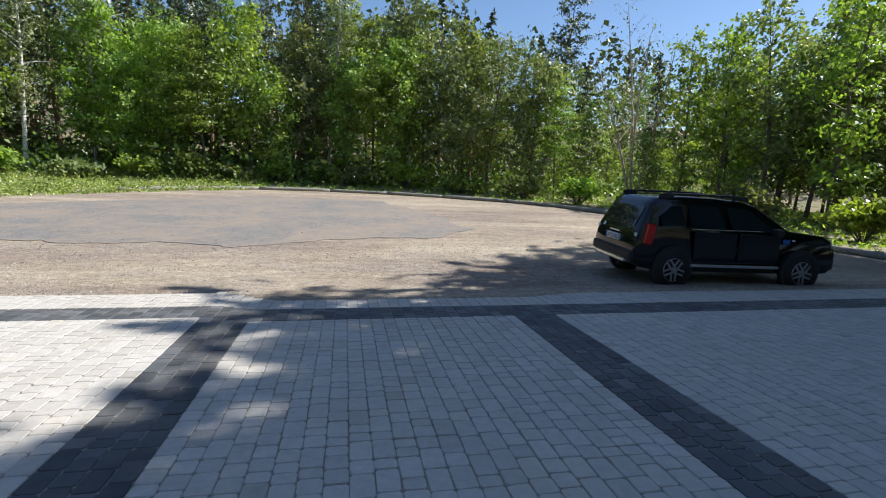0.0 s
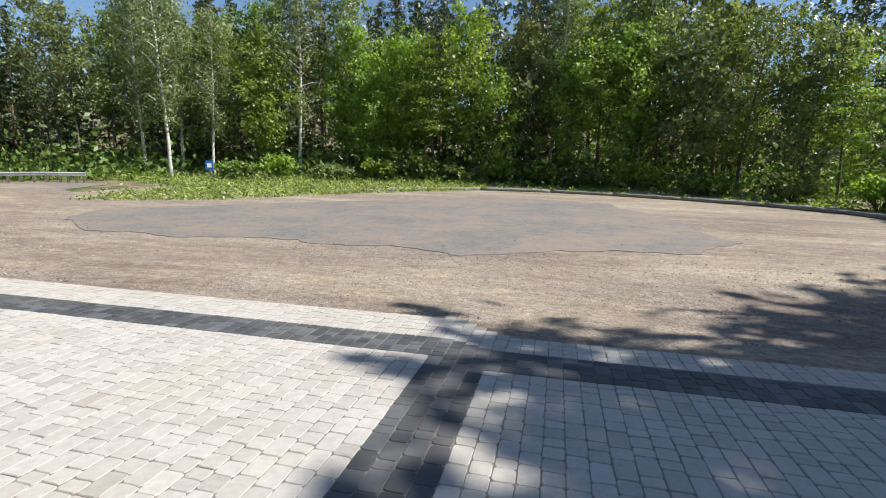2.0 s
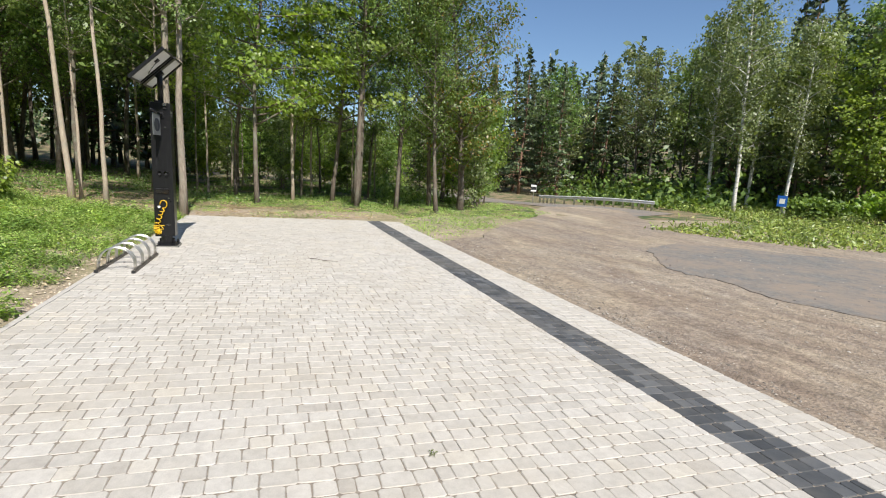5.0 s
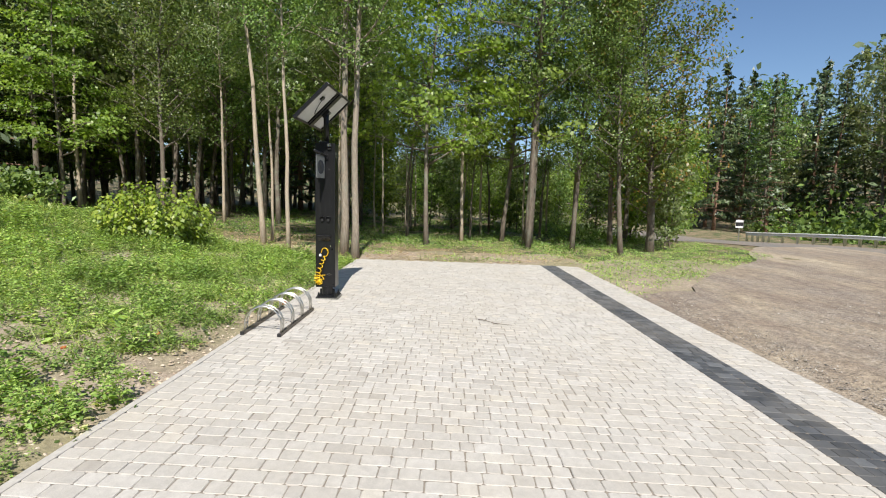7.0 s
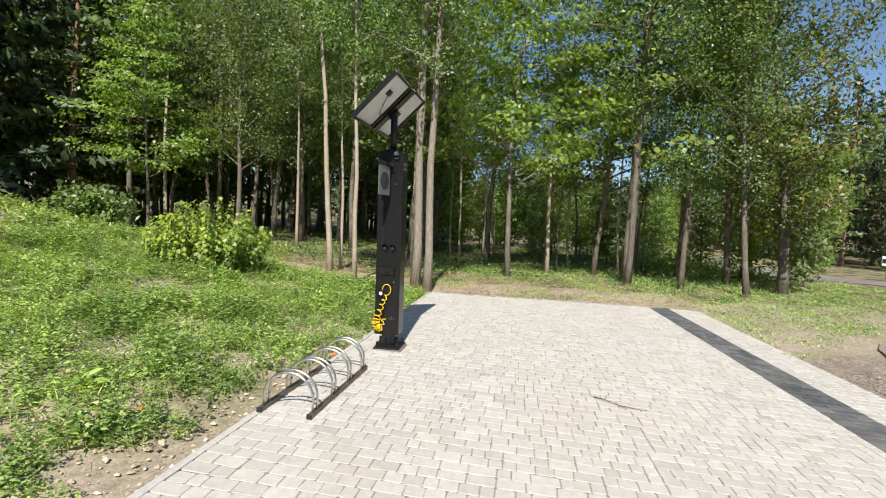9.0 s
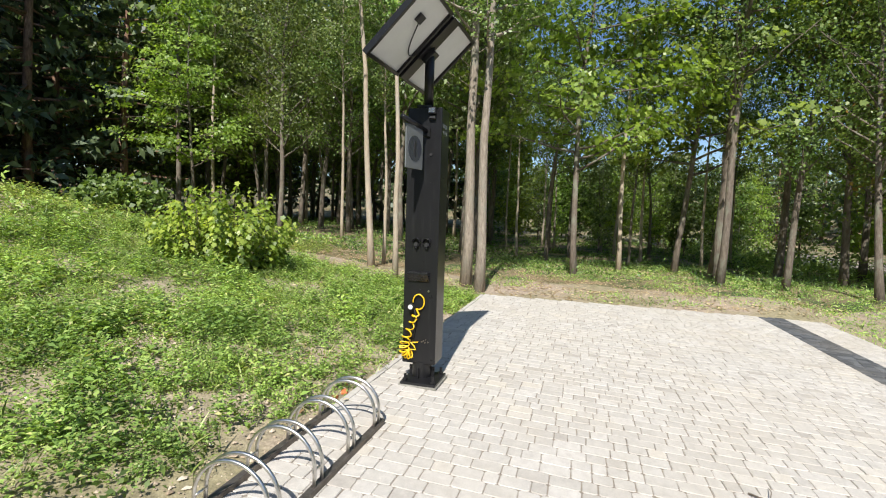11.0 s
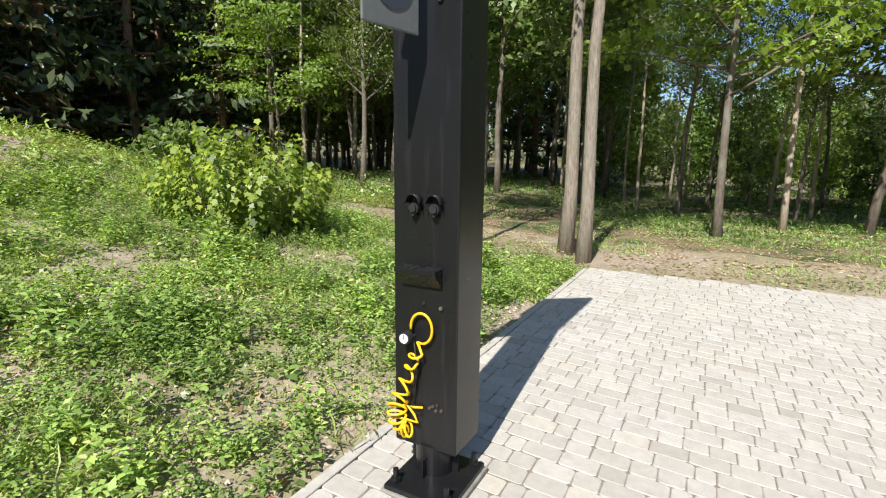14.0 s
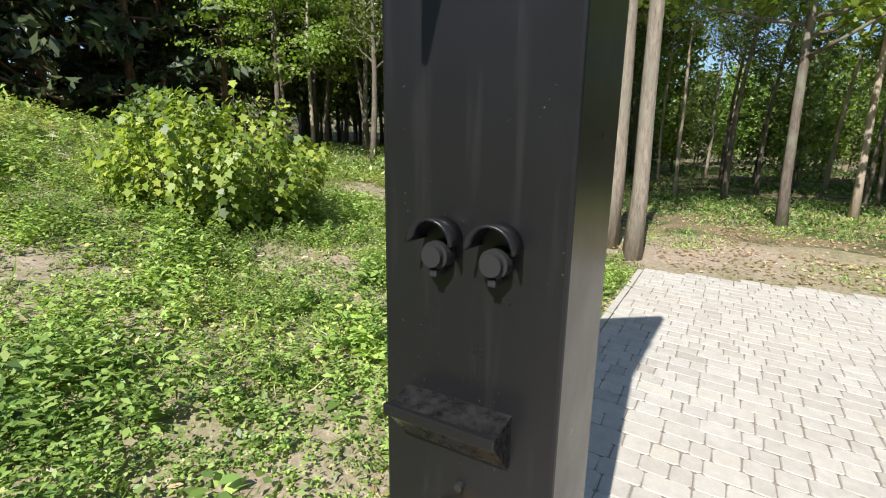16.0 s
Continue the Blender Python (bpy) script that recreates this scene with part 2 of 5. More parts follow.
def coated_steel():
    m, nt, b = material("black powder-coated steel", 0.3)
    v = coords(nt)
    cloud, streak = noise_fac(nt, v, 7, 5, 0.65), noise_fac(nt, coords(nt, (14, 14, 1.2)), 2.0, 4, 0.6)
    dust = ramp(nt, noise_fac(nt, v, 190, 2, 0.5), [(0.70, (0, 0, 0)), (0.76, (1, 1, 1))])
    dust = mix(nt, 1.0, dust, ramp(nt, noise_fac(nt, v, 5, 3, 0.6), [(0.5, (0, 0, 0)), (0.64, (1, 1, 1))]), "MULTIPLY")
    col = mix(nt, ramp(nt, streak, [(0.56, (0, 0, 0)), (0.76, (0.5, 0.5, 0.5))]), (0.011, 0.011, 0.012), (0.032, 0.032, 0.032))
    nt.links.new(mix(nt, maths(nt, "MULTIPLY", dust, 0.6), col, (0.22, 0.21, 0.195)), b.inputs["Base Color"])
    nt.links.new(maths(nt, "ADD", 0.2, maths(nt, "MULTIPLY", cloud, 0.22)), b.inputs["Roughness"])
    b.inputs["Specular IOR Level"].default_value = 0.38
    bump(nt, b, noise_fac(nt, v, 260, 2, 0.5), 0.06, 0.001)
    return m


M_BLACK = coated_steel()
M_STEEL = plain("galvanised steel tube", (0.62, 0.61, 0.58), 0.32, 1.0, 0.12, 30)
M_RUST = plain("worn dark steel channel", (0.16, 0.14, 0.12), 0.5, 0.7, 0.4, 25)
M_PANELBACK = plain("white solar panel backsheet", (0.62, 0.63, 0.63), 0.5, 0.0, 0.05, 6)
M_CELL = plain("dark blue solar cells", (0.01, 0.013, 0.03), 0.12)
M_YELLOW = plain("yellow plastic hose", (0.80, 0.50, 0.01), 0.35)
M_WHITE = plain("white enamel", (0.78, 0.78, 0.76), 0.4)
M_GREY = plain("grey plastic", (0.14, 0.15, 0.148), 0.45, 0.0, 0.1)
M_DISC = plain("smoked dial glass", (0.05, 0.055, 0.065), 0.12)
M_PAINT = plain("black car paint", (0.006, 0.006, 0.008), 0.08)
M_TRIM = plain("black rough plastic", (0.018, 0.018, 0.019), 0.6)
M_RUBBER = plain("tyre rubber", (0.02, 0.02, 0.02), 0.85)
M_ALLOY = plain("dull silver alloy", (0.30, 0.30, 0.31), 0.35, 0.5)
M_CHROME = plain("satin chrome", (0.6, 0.6, 0.6), 0.25, 1.0)
M_GLASS = plain("dark tinted glass", (0.012, 0.02, 0.022), 0.03)
M_RED = plain("red lamp glass", (0.55, 0.02, 0.015), 0.15)
M_BLUE = plain("blue sign enamel", (0.02, 0.12, 0.45), 0.4)
M_EDGING = plain("pale concrete edging", (0.46, 0.43, 0.385), 0.9, 0.0, 0.15, 20)
M_KERB = plain("weathered grey timber", (0.23, 0.22, 0.19), 0.9, 0.0, 0.3, 14)


# ---- building helpers ----
def mesh_object(name, verts, faces, mat, parent=None, label="", smooth=False):
    me = bpy.data.meshes.new(name)
    me.from_pydata([tuple(v) for v in verts], [], [tuple(f) for f in faces])
    if smooth:
        me.polygons.foreach_set("use_smooth", [True] * len(me.polygons))
    me.materials.append(mat)
    me.update()
    ob = new(name, me)
    if parent:
        ob.parent = parent
    if label:
        ob["label"] = label
    return ob


def part(name, bm, mat, parent, label="", smooth=False):
    me = bpy.data.meshes.new(name)
    bmesh.ops.recalc_face_normals(bm, faces=bm.faces)
    bm.to_mesh(me), bm.free()
    if smooth:
        me.polygons.foreach_set("use_smooth", [True] * len(me.polygons))
    me.materials.append(mat)
    ob = new(name, me)
    ob.parent = parent
    if label:
        ob["label"] = label
    return ob


def thing(name, label, category, m, group="", kind=""):
    ob = new(name)
    ob.matrix_basis = m
    return tagged(ob, label, category, group, kind)


def box(bm, x0, x1, y0, y1, z0, z1, bevel=0.0, m=None):
    r = bmesh.ops.create_cube(bm, size=1.0, matrix=(m or Matrix()) @ Matrix.LocRotScale(((x0 + x1) / 2, (y0 + y1) / 2, (z0 + z1) / 2), None, (abs(x1 - x0), abs(y1 - y0), abs(z1 - z0))))
    if bevel:
        edges = {e for v in r["verts"] for e in v.link_edges}
        bmesh.ops.bevel(bm, geom=list(edges), offset=bevel, segments=2, affect="EDGES", profile=0.5)
    return bm


def boxed(*a, **k):
    return box(bmesh.new(), *a, **k)


def cylinder(bm, radius, depth, m, segments=24, r2=None):
    bmesh.ops.create_cone(bm, cap_ends=True, segments=segments, radius1=radius, radius2=radius if r2 is None else r2, depth=depth, matrix=m)
    return bm


def tube(V, F, pts, radii, sides=6):
    """Adds a tapered tube along pts to the lists of vertices and faces."""
    base, pts = len(V), [Vector(p) for p in pts]
    for i, p in enumerate(pts):
        d = (pts[min(i + 1, len(pts) - 1)] - pts[max(i - 1, 0)]).normalized()
        u = d.cross(Vector((0.31, 0.95, 0.1))).normalized()
        w = d.cross(u)
        for k in range(sides):
            a = 2 * math.pi * k / sides
            V.append(p + (u * math.cos(a) + w * math.sin(a)) * radii[i])
    for i in range(len(pts) - 1):
        for k in range(sides):
            a, b = base + i * sides + k, base + i * sides + (k + 1) % sides
            F.append((a, b, b + sides, a + sides))
    F.append(tuple(base + k for k in range(sides))[::-1])
    F.append(tuple(base + (len(pts) - 1) * sides + k for k in range(sides)))


def tube_part(name, pts, radius, mat, parent, sides=8, label=""):
    V, F = [], []
    tube(V, F, pts, [radius] * len(pts), sides)
    return mesh_object(name, V, F, mat, parent, label, True)


BLADE = [(-0.5, 0.0), (0.0, 0.5), (0.5, 0.0), (0.0, -0.5)]
OVAL = [(-0.5, 0.0), (-0.2, 0.42), (0.18, 0.40), (0.5, 0.0), (0.18, -0.40), (-0.2, -0.42)]
LOBED = [(-0.42, 0.0), (-0.34, 0.36), (-0.12, 0.28), (0.16, 0.48), (0.17, 0.25), (0.52, 0.0), (0.17, -0.25), (0.16, -0.48), (-0.12, -0.28), (-0.34, -0.36)]


def leaves_mesh(name, centres, normals, sizes, rng, mat, parent=None, label="", slim=0.5, shape=BLADE, axes=None):
    """Folded leaf blades of one outline, at the centres given; axes: the way each one points."""
    n, k = len(centres), len(shape)
    a = rng.normal(size=(n, 3)) if axes is None else axes.copy()
    a -= (a * normals).sum(1)[:, None] * normals
    a /= np.linalg.norm(a, axis=1)[:, None] + 1e-9
    b = np.cross(normals, a)
    s = sizes[:, None]
    corners = [centres + a * s * u + b * s * v * slim + normals * s * (0.24 * abs(v) - 0.25 * max(0.0, u) ** 2) for u, v in shape]
    quad = np.stack(corners, 1).reshape(-1, 3)
    me = bpy.data.meshes.new(name)
    me.vertices.add(k * n), me.loops.add(k * n), me.polygons.add(n)
    me.vertices.foreach_set("co", quad.astype(np.float32).ravel())
    me.loops.foreach_set("vertex_index", np.arange(k * n, dtype=np.int32))
    me.polygons.foreach_set("loop_start", np.arange(0, k * n, k, dtype=np.int32))
    me.materials.append(mat)
    me.update(calc_edges=True)
    me.validate()
    ob = new(name, me)
    if parent:
        ob.parent = parent
    if label:
        ob["label"] = label
    return ob


def unit_rows(v):
    return v / (np.linalg.norm(v, axis=1)[:, None] + 1e-9)


# ---- the lie of the land ----
def smooth(a, b, x):
    t = min(1.0, max(0.0, (x - a) / (b - a)))
    return t * t * (3 - 2 * t)


LOT = -0.45


def land(x, y):
    """Height of the ground under the paving, the car park, the bank and the wooded hills."""
    pave = FALL.to_3x3() @ Vector((x, y, 0))
    z = pave.z - 0.05
    bank = -0.27 + 0.0105 * (max(x, -17) + 12) - 0.1 * smooth(-14, -18, x) + (1.6 * (1 - math.exp(-max(0, 2.55 - y) * 0.115)) + 0.9 * smooth(0.0, -8.0, y)) * (0.35 + 0.65 * smooth(-22, -14, x + 0.15 * min(0, y)))
    k = smooth(2.62, 2.35, y) * smooth(-1.2, -2.6, x)
    z = z * (1 - k) + bank * k
    w = smooth(-8, -10, x)
    k = smooth(7.5 + w, 8.1 + 1.9 * w, y)
    z = z * (1 - k) + (LOT - 0.03) * k
    k = smooth(-17.6, -19.5, x) * smooth(9.5, 8.0, y)
    z = z * (1 - k) + (bank if y < 2.55 else -0.33 - 0.012 * (y - 2.5)) * k
    z -= 0.34 * smooth(-25, -34, x) * smooth(10, 14, y)
    z += min(14, max(0, y - 40) * 0.10 + max(0, math.hypot(x, y) - 60) * 0.08) + 0.3 * smooth(31, 36, y)
    return z


def ground_sheet():
    xs = sorted(set([-400, -250, -160, -120, -100, -85, -75, -66, -58, -52] + list(np.arange(-48, -24, 1.5)) + list(np.arange(-24, 14, 0.4)) + list(np.arange(14, 40, 1.5)) + [45, 52, 62, 75, 100, 160, 260, 400]))
    ys = sorted(set([-400, -250, -160, -100, -70, -50, -40, -34] + list(np.arange(-30, -10, 1.2)) + list(np.arange(-10, 12, 0.3)) + list(np.arange(12, 40, 1.0)) + [42, 45, 49, 54, 60, 68, 78, 90, 110, 150, 250, 400]))
    V = []
    for x in xs:
        for y in ys:
            z = land(x, y)
            if y < 2.4 and x < -2 or x < -18.5:
                z += 0.05 * noise.noise((x * 0.9, y * 0.9, 0)) + 0.02 * noise.noise((x * 3, y * 3, 4))
            V.append((x, y, z))
    n = len(ys)
    F = [(i * n + j, (i + 1) * n + j, (i + 1) * n + j + 1, i * n + j + 1) for i in range(len(xs) - 1) for j in range(n - 1)]
    ob = mesh_object("ground", V, F, M_GROUND, smooth=True)
    ob.data.materials.append(M_FLOOR)
    for p in ob.data.polygons:
        c = p.center
        if c.x < -19.5 or c.y < -9 or c.y > 38 or c.x > 17 or math.hypot(c.x, c.y) > 45:
            p.material_index = 1
    return tagged(ob, "grassy bank and leaf-strewn forest floor", "ground", kind="structure")


ground_sheet()


def outline_sheet(name, points, z, mat, label, category, wobble=0.12, seed=0, grid=0.5, skirt=0.0):
    """A flat, slightly uneven sheet inside an outline whose edge wanders."""
    loop = []
    for (ax, ay), (bx, by) in zip(points, points[1:] + points[:1]):
        n = max(1, int(math.hypot(bx - ax, by - ay) / grid))
        for i in range(n):
            x, y = ax + (bx - ax) * i / n, ay + (by - ay) * i / n
            loop.append((x + wobble * 1.6 * (noise.noise((x * 0.8, y * 0.8, seed)) + 0.35 * noise.noise((x * 4, y * 4, seed))), y + wobble * 1.6 * (noise.noise((x * 0.8, y * 0.8, seed + 7)) + 0.35 * noise.noise((x * 4, y * 4, seed + 7)))))
    bm = bmesh.new()
    f = bm.faces.new([bm.verts.new((x, y, z)) for x, y in loop])
    if skirt:
        rim = bmesh.ops.extrude_edge_only(bm, edges=f.edges[:])["geom"]
        for v in rim:
            if isinstance(v, bmesh.types.BMVert):
                v.co.z -= skirt
    bmesh.ops.triangulate(bm, faces=[f])
    me = bpy.data.meshes.new(name)
    bmesh.ops.recalc_face_normals(bm, faces=bm.faces)
    bm.to_mesh(me), bm.free()
    me.materials.append(mat)
    return tagged(new(name, me), label, category, kind="structure")


LOT_EDGE = [(-2.2, 8.42), (-1.0, 7.98), (1.8, 7.95), (2.9, 8.1), (13.5, 8.1), (12.2, 11.0), (11.0, 19.5), (10.4, 22.5), (8.8, 25.6), (3.6, 28.9), (-0.8, 30.2), (-5.2, 29.8), (-8.0, 26.6), (-10.3, 23.2), (-12.9, 18.6), (-14.7, 17.6), (-16.2, 17.0), (-19.0, 19.0), (-23.4, 21.4), (-25.4, 20.6), (-24.8, 17.6), (-22.2, 15.6), (-19.8, 14.4), (-16.7, 11.3), (-15.0, 10.0), (-14.0, 9.6), (-4.6, 9.55), (-3.2, 8.75)]
outline_sheet("car_park", LOT_EDGE, LOT, M_GRAVEL, "worn car park of sand and gravel", "car park", 0.08, 3, 0.5, 0.12)
outline_sheet("asphalt_patch", [(-10.4, 11.95), (-8.2, 12.05), (-6.6, 12.42), (-5.6, 12.5), (-5.3, 12.15), (-3.9, 12.6), (-2.5, 12.1), (-0.6, 13.2), (1.5, 13.8), (3.2, 15.6), (2.5, 20.5), (1.2, 25.0), (-4.0, 25.5), (-10.0, 19.0), (-13.5, 15.2), (-12.4, 13.0)], LOT + 0.012, M_ASPHALT, "cracked remains of old asphalt", "asphalt", 0.22, 5, 0.16, 0.02)


def road_strip(name, centre, half, label, lift=0.03):
    """An asphalt strip that follows the land."""
    V, F = [], []
    pts = []
    for (ax, ay), (bx, by) in zip(centre, centre[1:]):
        pts += [(ax + (bx - ax) * i / 10, ay + (by - ay) * i / 10) for i in range(10)]
    for i, (x, y) in enumerate(pts):
        qx, qy = pts[min(i + 1, len(pts) - 1)]
        px, py = pts[max(i - 1, 0)]
        d = math.hypot(qx - px, qy - py)
        nx, ny = -(qy - py) / d, (qx - px) / d
        for k in (-1, -0.5, 0, 0.5, 1):
            X, Y = x + nx * k * half, y + ny * k * half
            V.append((X, Y, land(X, Y) + lift))
    for i in range(len(pts) - 1):
        F += [(i * 5 + k, i * 5 + k + 1, i * 5 + k + 6, i * 5 + k + 5) for k in range(4)]
    return tagged(mesh_object(name, V, F, M_ASPHALT, smooth=True), label, "road", kind="structure")


road_strip("road", [(-60, 14.6), (-44, 15.6), (-34, 17.6), (-27.0, 19.6), (-21.0, 22.2)], 2.3, "pale old asphalt road", 0.016)


def gravel_shoulder():
    """Loose gravel that runs from the edge of the paving down on to the car park."""
    V, F, n = [], [], 8
    xs = list(np.arange(-14.3, 13.6, 0.2))
    for x in xs:
        edge = 8.50 if x < -1.9 else 8.08 + 0.42 * smooth(-1.1, -1.9, x) + 0.2 * smooth(1.7, 2.9, x)
        for j in range(n):
            y = edge - 0.06 + 1.7 * (j / (n - 1)) ** 1.3
            top = (FALL @ Vector((x, y, -0.02))).z
            t = smooth(edge + 0.05, edge + 1.5 - 0.75 * smooth(-2.5, -4.5, x), y)
            V.append((x, y, top * (1 - t) + (LOT + 0.016 - 0.03 * (j == n - 1)) * t + 0.01 * noise.noise((x * 2.5, y * 2.5, 1))))
    for i in range(len(xs) - 1):
        F += [(i * n + j, (i + 1) * n + j, (i + 1) * n + j + 1, i * n + j + 1) for j in range(n - 1)]
    ob = mesh_object("gravel_shoulder", V, F, M_GRAVEL, smooth=True)
    return tagged(ob, "loose gravel banked against the paving", "gravel", kind="structure")


gravel_shoulder()


# ---- trees ----
def limb_path(start, direction, length, rng, rise=0.25, steps=5, wander=0.12):
    p, d, pts = Vector(start), Vector(direction).normalized(), [Vector(start)]
    for _ in range(steps):
        d = (d + Vector(rng.normal(size=3)) * wander + Vector((0, 0, rise / steps))).normalized()
        p = p + d * length / steps
        pts.append(p.copy())
    return pts


def tree(name, label, seed, height, radius, crown_base, spread, n_leaves, leaf, bark, foliage, form="broad", lean=(0, 0), stems=1, limbs=26, slim=0.6, droop=0.0, twigs=True, shape=BLADE):
    """A tree > trunk with limbs, crown of separate leaf blades in clumps, standing at the origin."""
    rng = np.random.default_rng(seed)
    root = thing(name, label, "tree", Matrix())
    V, F, clumps = [], [], []
    for s in range(stems):
        ang = rng.uniform(0, 6.28)
        off = Vector((math.cos(ang), math.sin(ang), 0)) * (0.22 * radius / 0.1 if stems > 1 else 0)
        d = Vector((lean[0] + (rng.normal() * 0.09 if stems > 1 else 0), lean[1] + (rng.normal() * 0.09 if stems > 1 else 0), 1))
        h = height * (1 if s == 0 else rng.uniform(0.75, 0.98))
        pts, p = [], off + Vector((0, 0, -0.15))
        steps = 11
        for i in range(steps + 1):
            pts.append(p.copy())
            d = (d + Vector((rng.normal() * 0.03, rng.normal() * 0.03, 0.02))).normalized()
            p = p + d * (h + 0.15) / steps
        radii = [radius * (1.35 if i == 0 else 1) * (1 - 0.88 * (i / steps) ** 1.15) for i in range(steps + 1)]
        tube(V, F, pts, radii, 9)
        for k in range(limbs // stems):
            f = crown_base + (0.99 - crown_base) * ((k + rng.uniform(0, 1)) / (limbs // stems))
            i = min(steps - 1, int(f * steps))
            at = pts[i].lerp(pts[i + 1], f * steps - i)
            a = k * 2.4 + rng.normal() * 0.4
            g = (f - crown_base) / (1 - crown_base)
            if form == "cone":
                length, up, rise = spread * (1.02 - g) * rng.uniform(0.75, 1.1), -0.12 + 0.3 * g, -0.15
            elif form == "tall":
                length, up, rise = spread * (0.55 + 0.6 * math.sin(math.pi * min(1, g * 0.85 + 0.12))) * rng.uniform(0.6, 1.1), 0.75, 0.2
            elif form == "layer":
                length, up, rise = spread * (1.1 - 0.75 * g) * rng.uniform(0.65, 1.1), 0.22, -0.05
            elif form == "pine":
                length, up, rise = spread * (1.0 - 0.5 * g) * rng.uniform(0.6, 1.1), 0.15 + 0.3 * g, 0.25
            else:
                length, up, rise = spread * (0.45 + 0.65 * math.sin(math.pi * (g * 0.8 + 0.15))) * rng.uniform(0.6, 1.1), 0.45, 0.15
            length = max(0.25, length)
            path = limb_path(at, (math.cos(a), math.sin(a), up), length, rng, rise - droop)
            r0 = min(radii[i] * 0.55, 0.012 + 0.02 * length)
            tube(V, F, path if twigs else path[::2] + path[-1:], [r0 * (1 - 0.16 * j) for j in range(6)], 4 if twigs else 3)
            for j in (2, 3, 4, 5):
                clumps.append((path[j], 0.16 + 0.16 * length * (0.6 if j < 5 else 0.5)))
                if length > 0.7 and form != "cone":
                    tw = limb_path(path[j], (rng.normal(), rng.normal(), 0.2 - droop), length * 0.38, rng, 0.1 - droop, 3)
                    if twigs and j % 2 == 0:
                        tube(V, F, tw, [r0 * 0.4, r0 * 0.32, r0 * 0.22, r0 * 0.1], 3)
                    clumps.append((tw[2], 0.15 + 0.1 * length)), clumps.append((tw[3], 0.15 + 0.12 * length))
        clumps.append((pts[-1], 0.3))
    mesh_object("trunk", V, F, bark, root, "", True)
    c = np.array([tuple(q[0]) for q in clumps])
    r = np.array([q[1] for q in clumps])
    w = (r ** 1.6) * rng.uniform(0.3, 1.6, len(r))
    pick = rng.choice(len(c), n_leaves, p=w / w.sum())
    flat = {"layer": 0.28, "cone": 0.35, "pine": 0.5}.get(form, 0.75)
    spot = c[pick] + rng.normal(size=(n_leaves, 3)) * r[pick][:, None] * np.array([1, 1, flat]) * 0.66
    if droop:
        spot[:, 2] -= np.abs(rng.normal(size=n_leaves)) * droop * 1.2
    out = unit_rows(c - np.array([lean[0], lean[1], 1]) * c[:, 2:3])
    out = unit_rows(out * 0.8 + rng.normal(size=c.shape) * 0.45 + np.array([0, 0, 0.9 if form == "layer" else 0.45]))
    nrm = unit_rows(rng.normal(size=(n_leaves, 3)) * 0.42 + out[pick])
    leaves_mesh("crown", spot, nrm, leaf * rng.uniform(0.6, 1.35, n_leaves), rng, foliage, root, "", slim, shape)
    return root


def place(ob, x, y, turn=0.0, size=1.0, tall=1.0, sink=0.05, first=False):
    m = Matrix.Translation((x, y, land(x, y) - sink)) @ Matrix.Rotation(turn, 4, "Z") @ Matrix.Diagonal((size, size, size * tall, 1))
    if first:
        ob.matrix_basis = m
        return ob
    return copy_thing(ob, m @ Matrix.Diagonal((1 / ob.scale[0], 1 / ob.scale[1], 1 / ob.scale[2], 1)))


# kinds of tree: near ones carry small leaves, far ones larger
ALDER = [tree("broadleaf_tree", "tall slender broadleaf tree with a full green crown", s, 12, 0.11, 0.26, 2.2, 10500, 0.105, M_BARK, M_GREEN, "tall", limbs=40, slim=0.65) for s in (11, 12, 13)]
MAPLE = [tree("maple_tree", "young maple with flat layers of yellow-green leaves", s, 9, 0.075, 0.27, 2.6, 6500, 0.13, M_BARK, M_FRESH, "layer", limbs=34, slim=0.9, shape=LOBED) for s in (21, 22)]
POLE = [tree("pole_tree", "thin pale-barked tree bare up to a high crown", s, 13, 0.08, 0.50, 2.0, 7500, 0.10, M_PALE, M_GREEN, "broad", limbs=22) for s in (31, 32)]
BIRCH = [tree("birch_tree", "birch with white trunk and drooping fine foliage", s, 13, 0.12, 0.28, 1.8, 5200, 0.17, M_BIRCH, M_DULL, "tall", limbs=36, droop=0.35) for s in (41, 42)]
SPRUCE = [tree("spruce_tree", "tall dark green spruce with drooping boughs", s, 17, 0.17, 0.08, 2.9, 2100, 0.45, M_PINE, M_NEEDLE, "cone", limbs=84, slim=0.4, twigs=False) for s in (51, 52)]
PINE = [tree("pine_tree", "tall pine with reddish trunk and high crown", s, 17, 0.19, 0.45, 2.8, 2200, 0.38, M_PINE, M_NEEDLE, "pine", limbs=34, slim=0.35, twigs=False) for s in (61, 62)]
YOUNG = [tree("young_tree", "young broadleaf tree leafy almost to the ground", s, 5.5, 0.045, 0.10, 1.3, 1800, 0.19, M_BARK, m, "broad", limbs=34) for s, m in ((71, M_FRESH), (72, M_GREEN), (73, M_DULL))]
WOOD = [tree("woodland_tree", "full green broadleaf tree of the wood's edge", s, 13, 0.13, 0.12, 2.6, 2500, 0.30, M_BARK, m, "broad", limbs=36, twigs=False) for s, m in ((101, M_GREEN), (102, M_FRESH), (103, M_DULL), (104, M_FRESH))]
FOREST = [tree("forest_tree", "tall forest tree with a high dense crown", s, 14, 0.13, 0.34, 2.7, 3000, 0.27, M_BARK, m, "broad", limbs=36, twigs=False) for s, m in ((111, M_GREEN), (112, M_DULL))]
SHADE = [tree("woodland_tree", "tall dense broadleaf tree shading the drive", s, 15, 0.16, 0.16, 3.1, 3900, 0.45, M_BARK, M_GREEN, "broad", limbs=40, twigs=False) for s in (105, 106)]
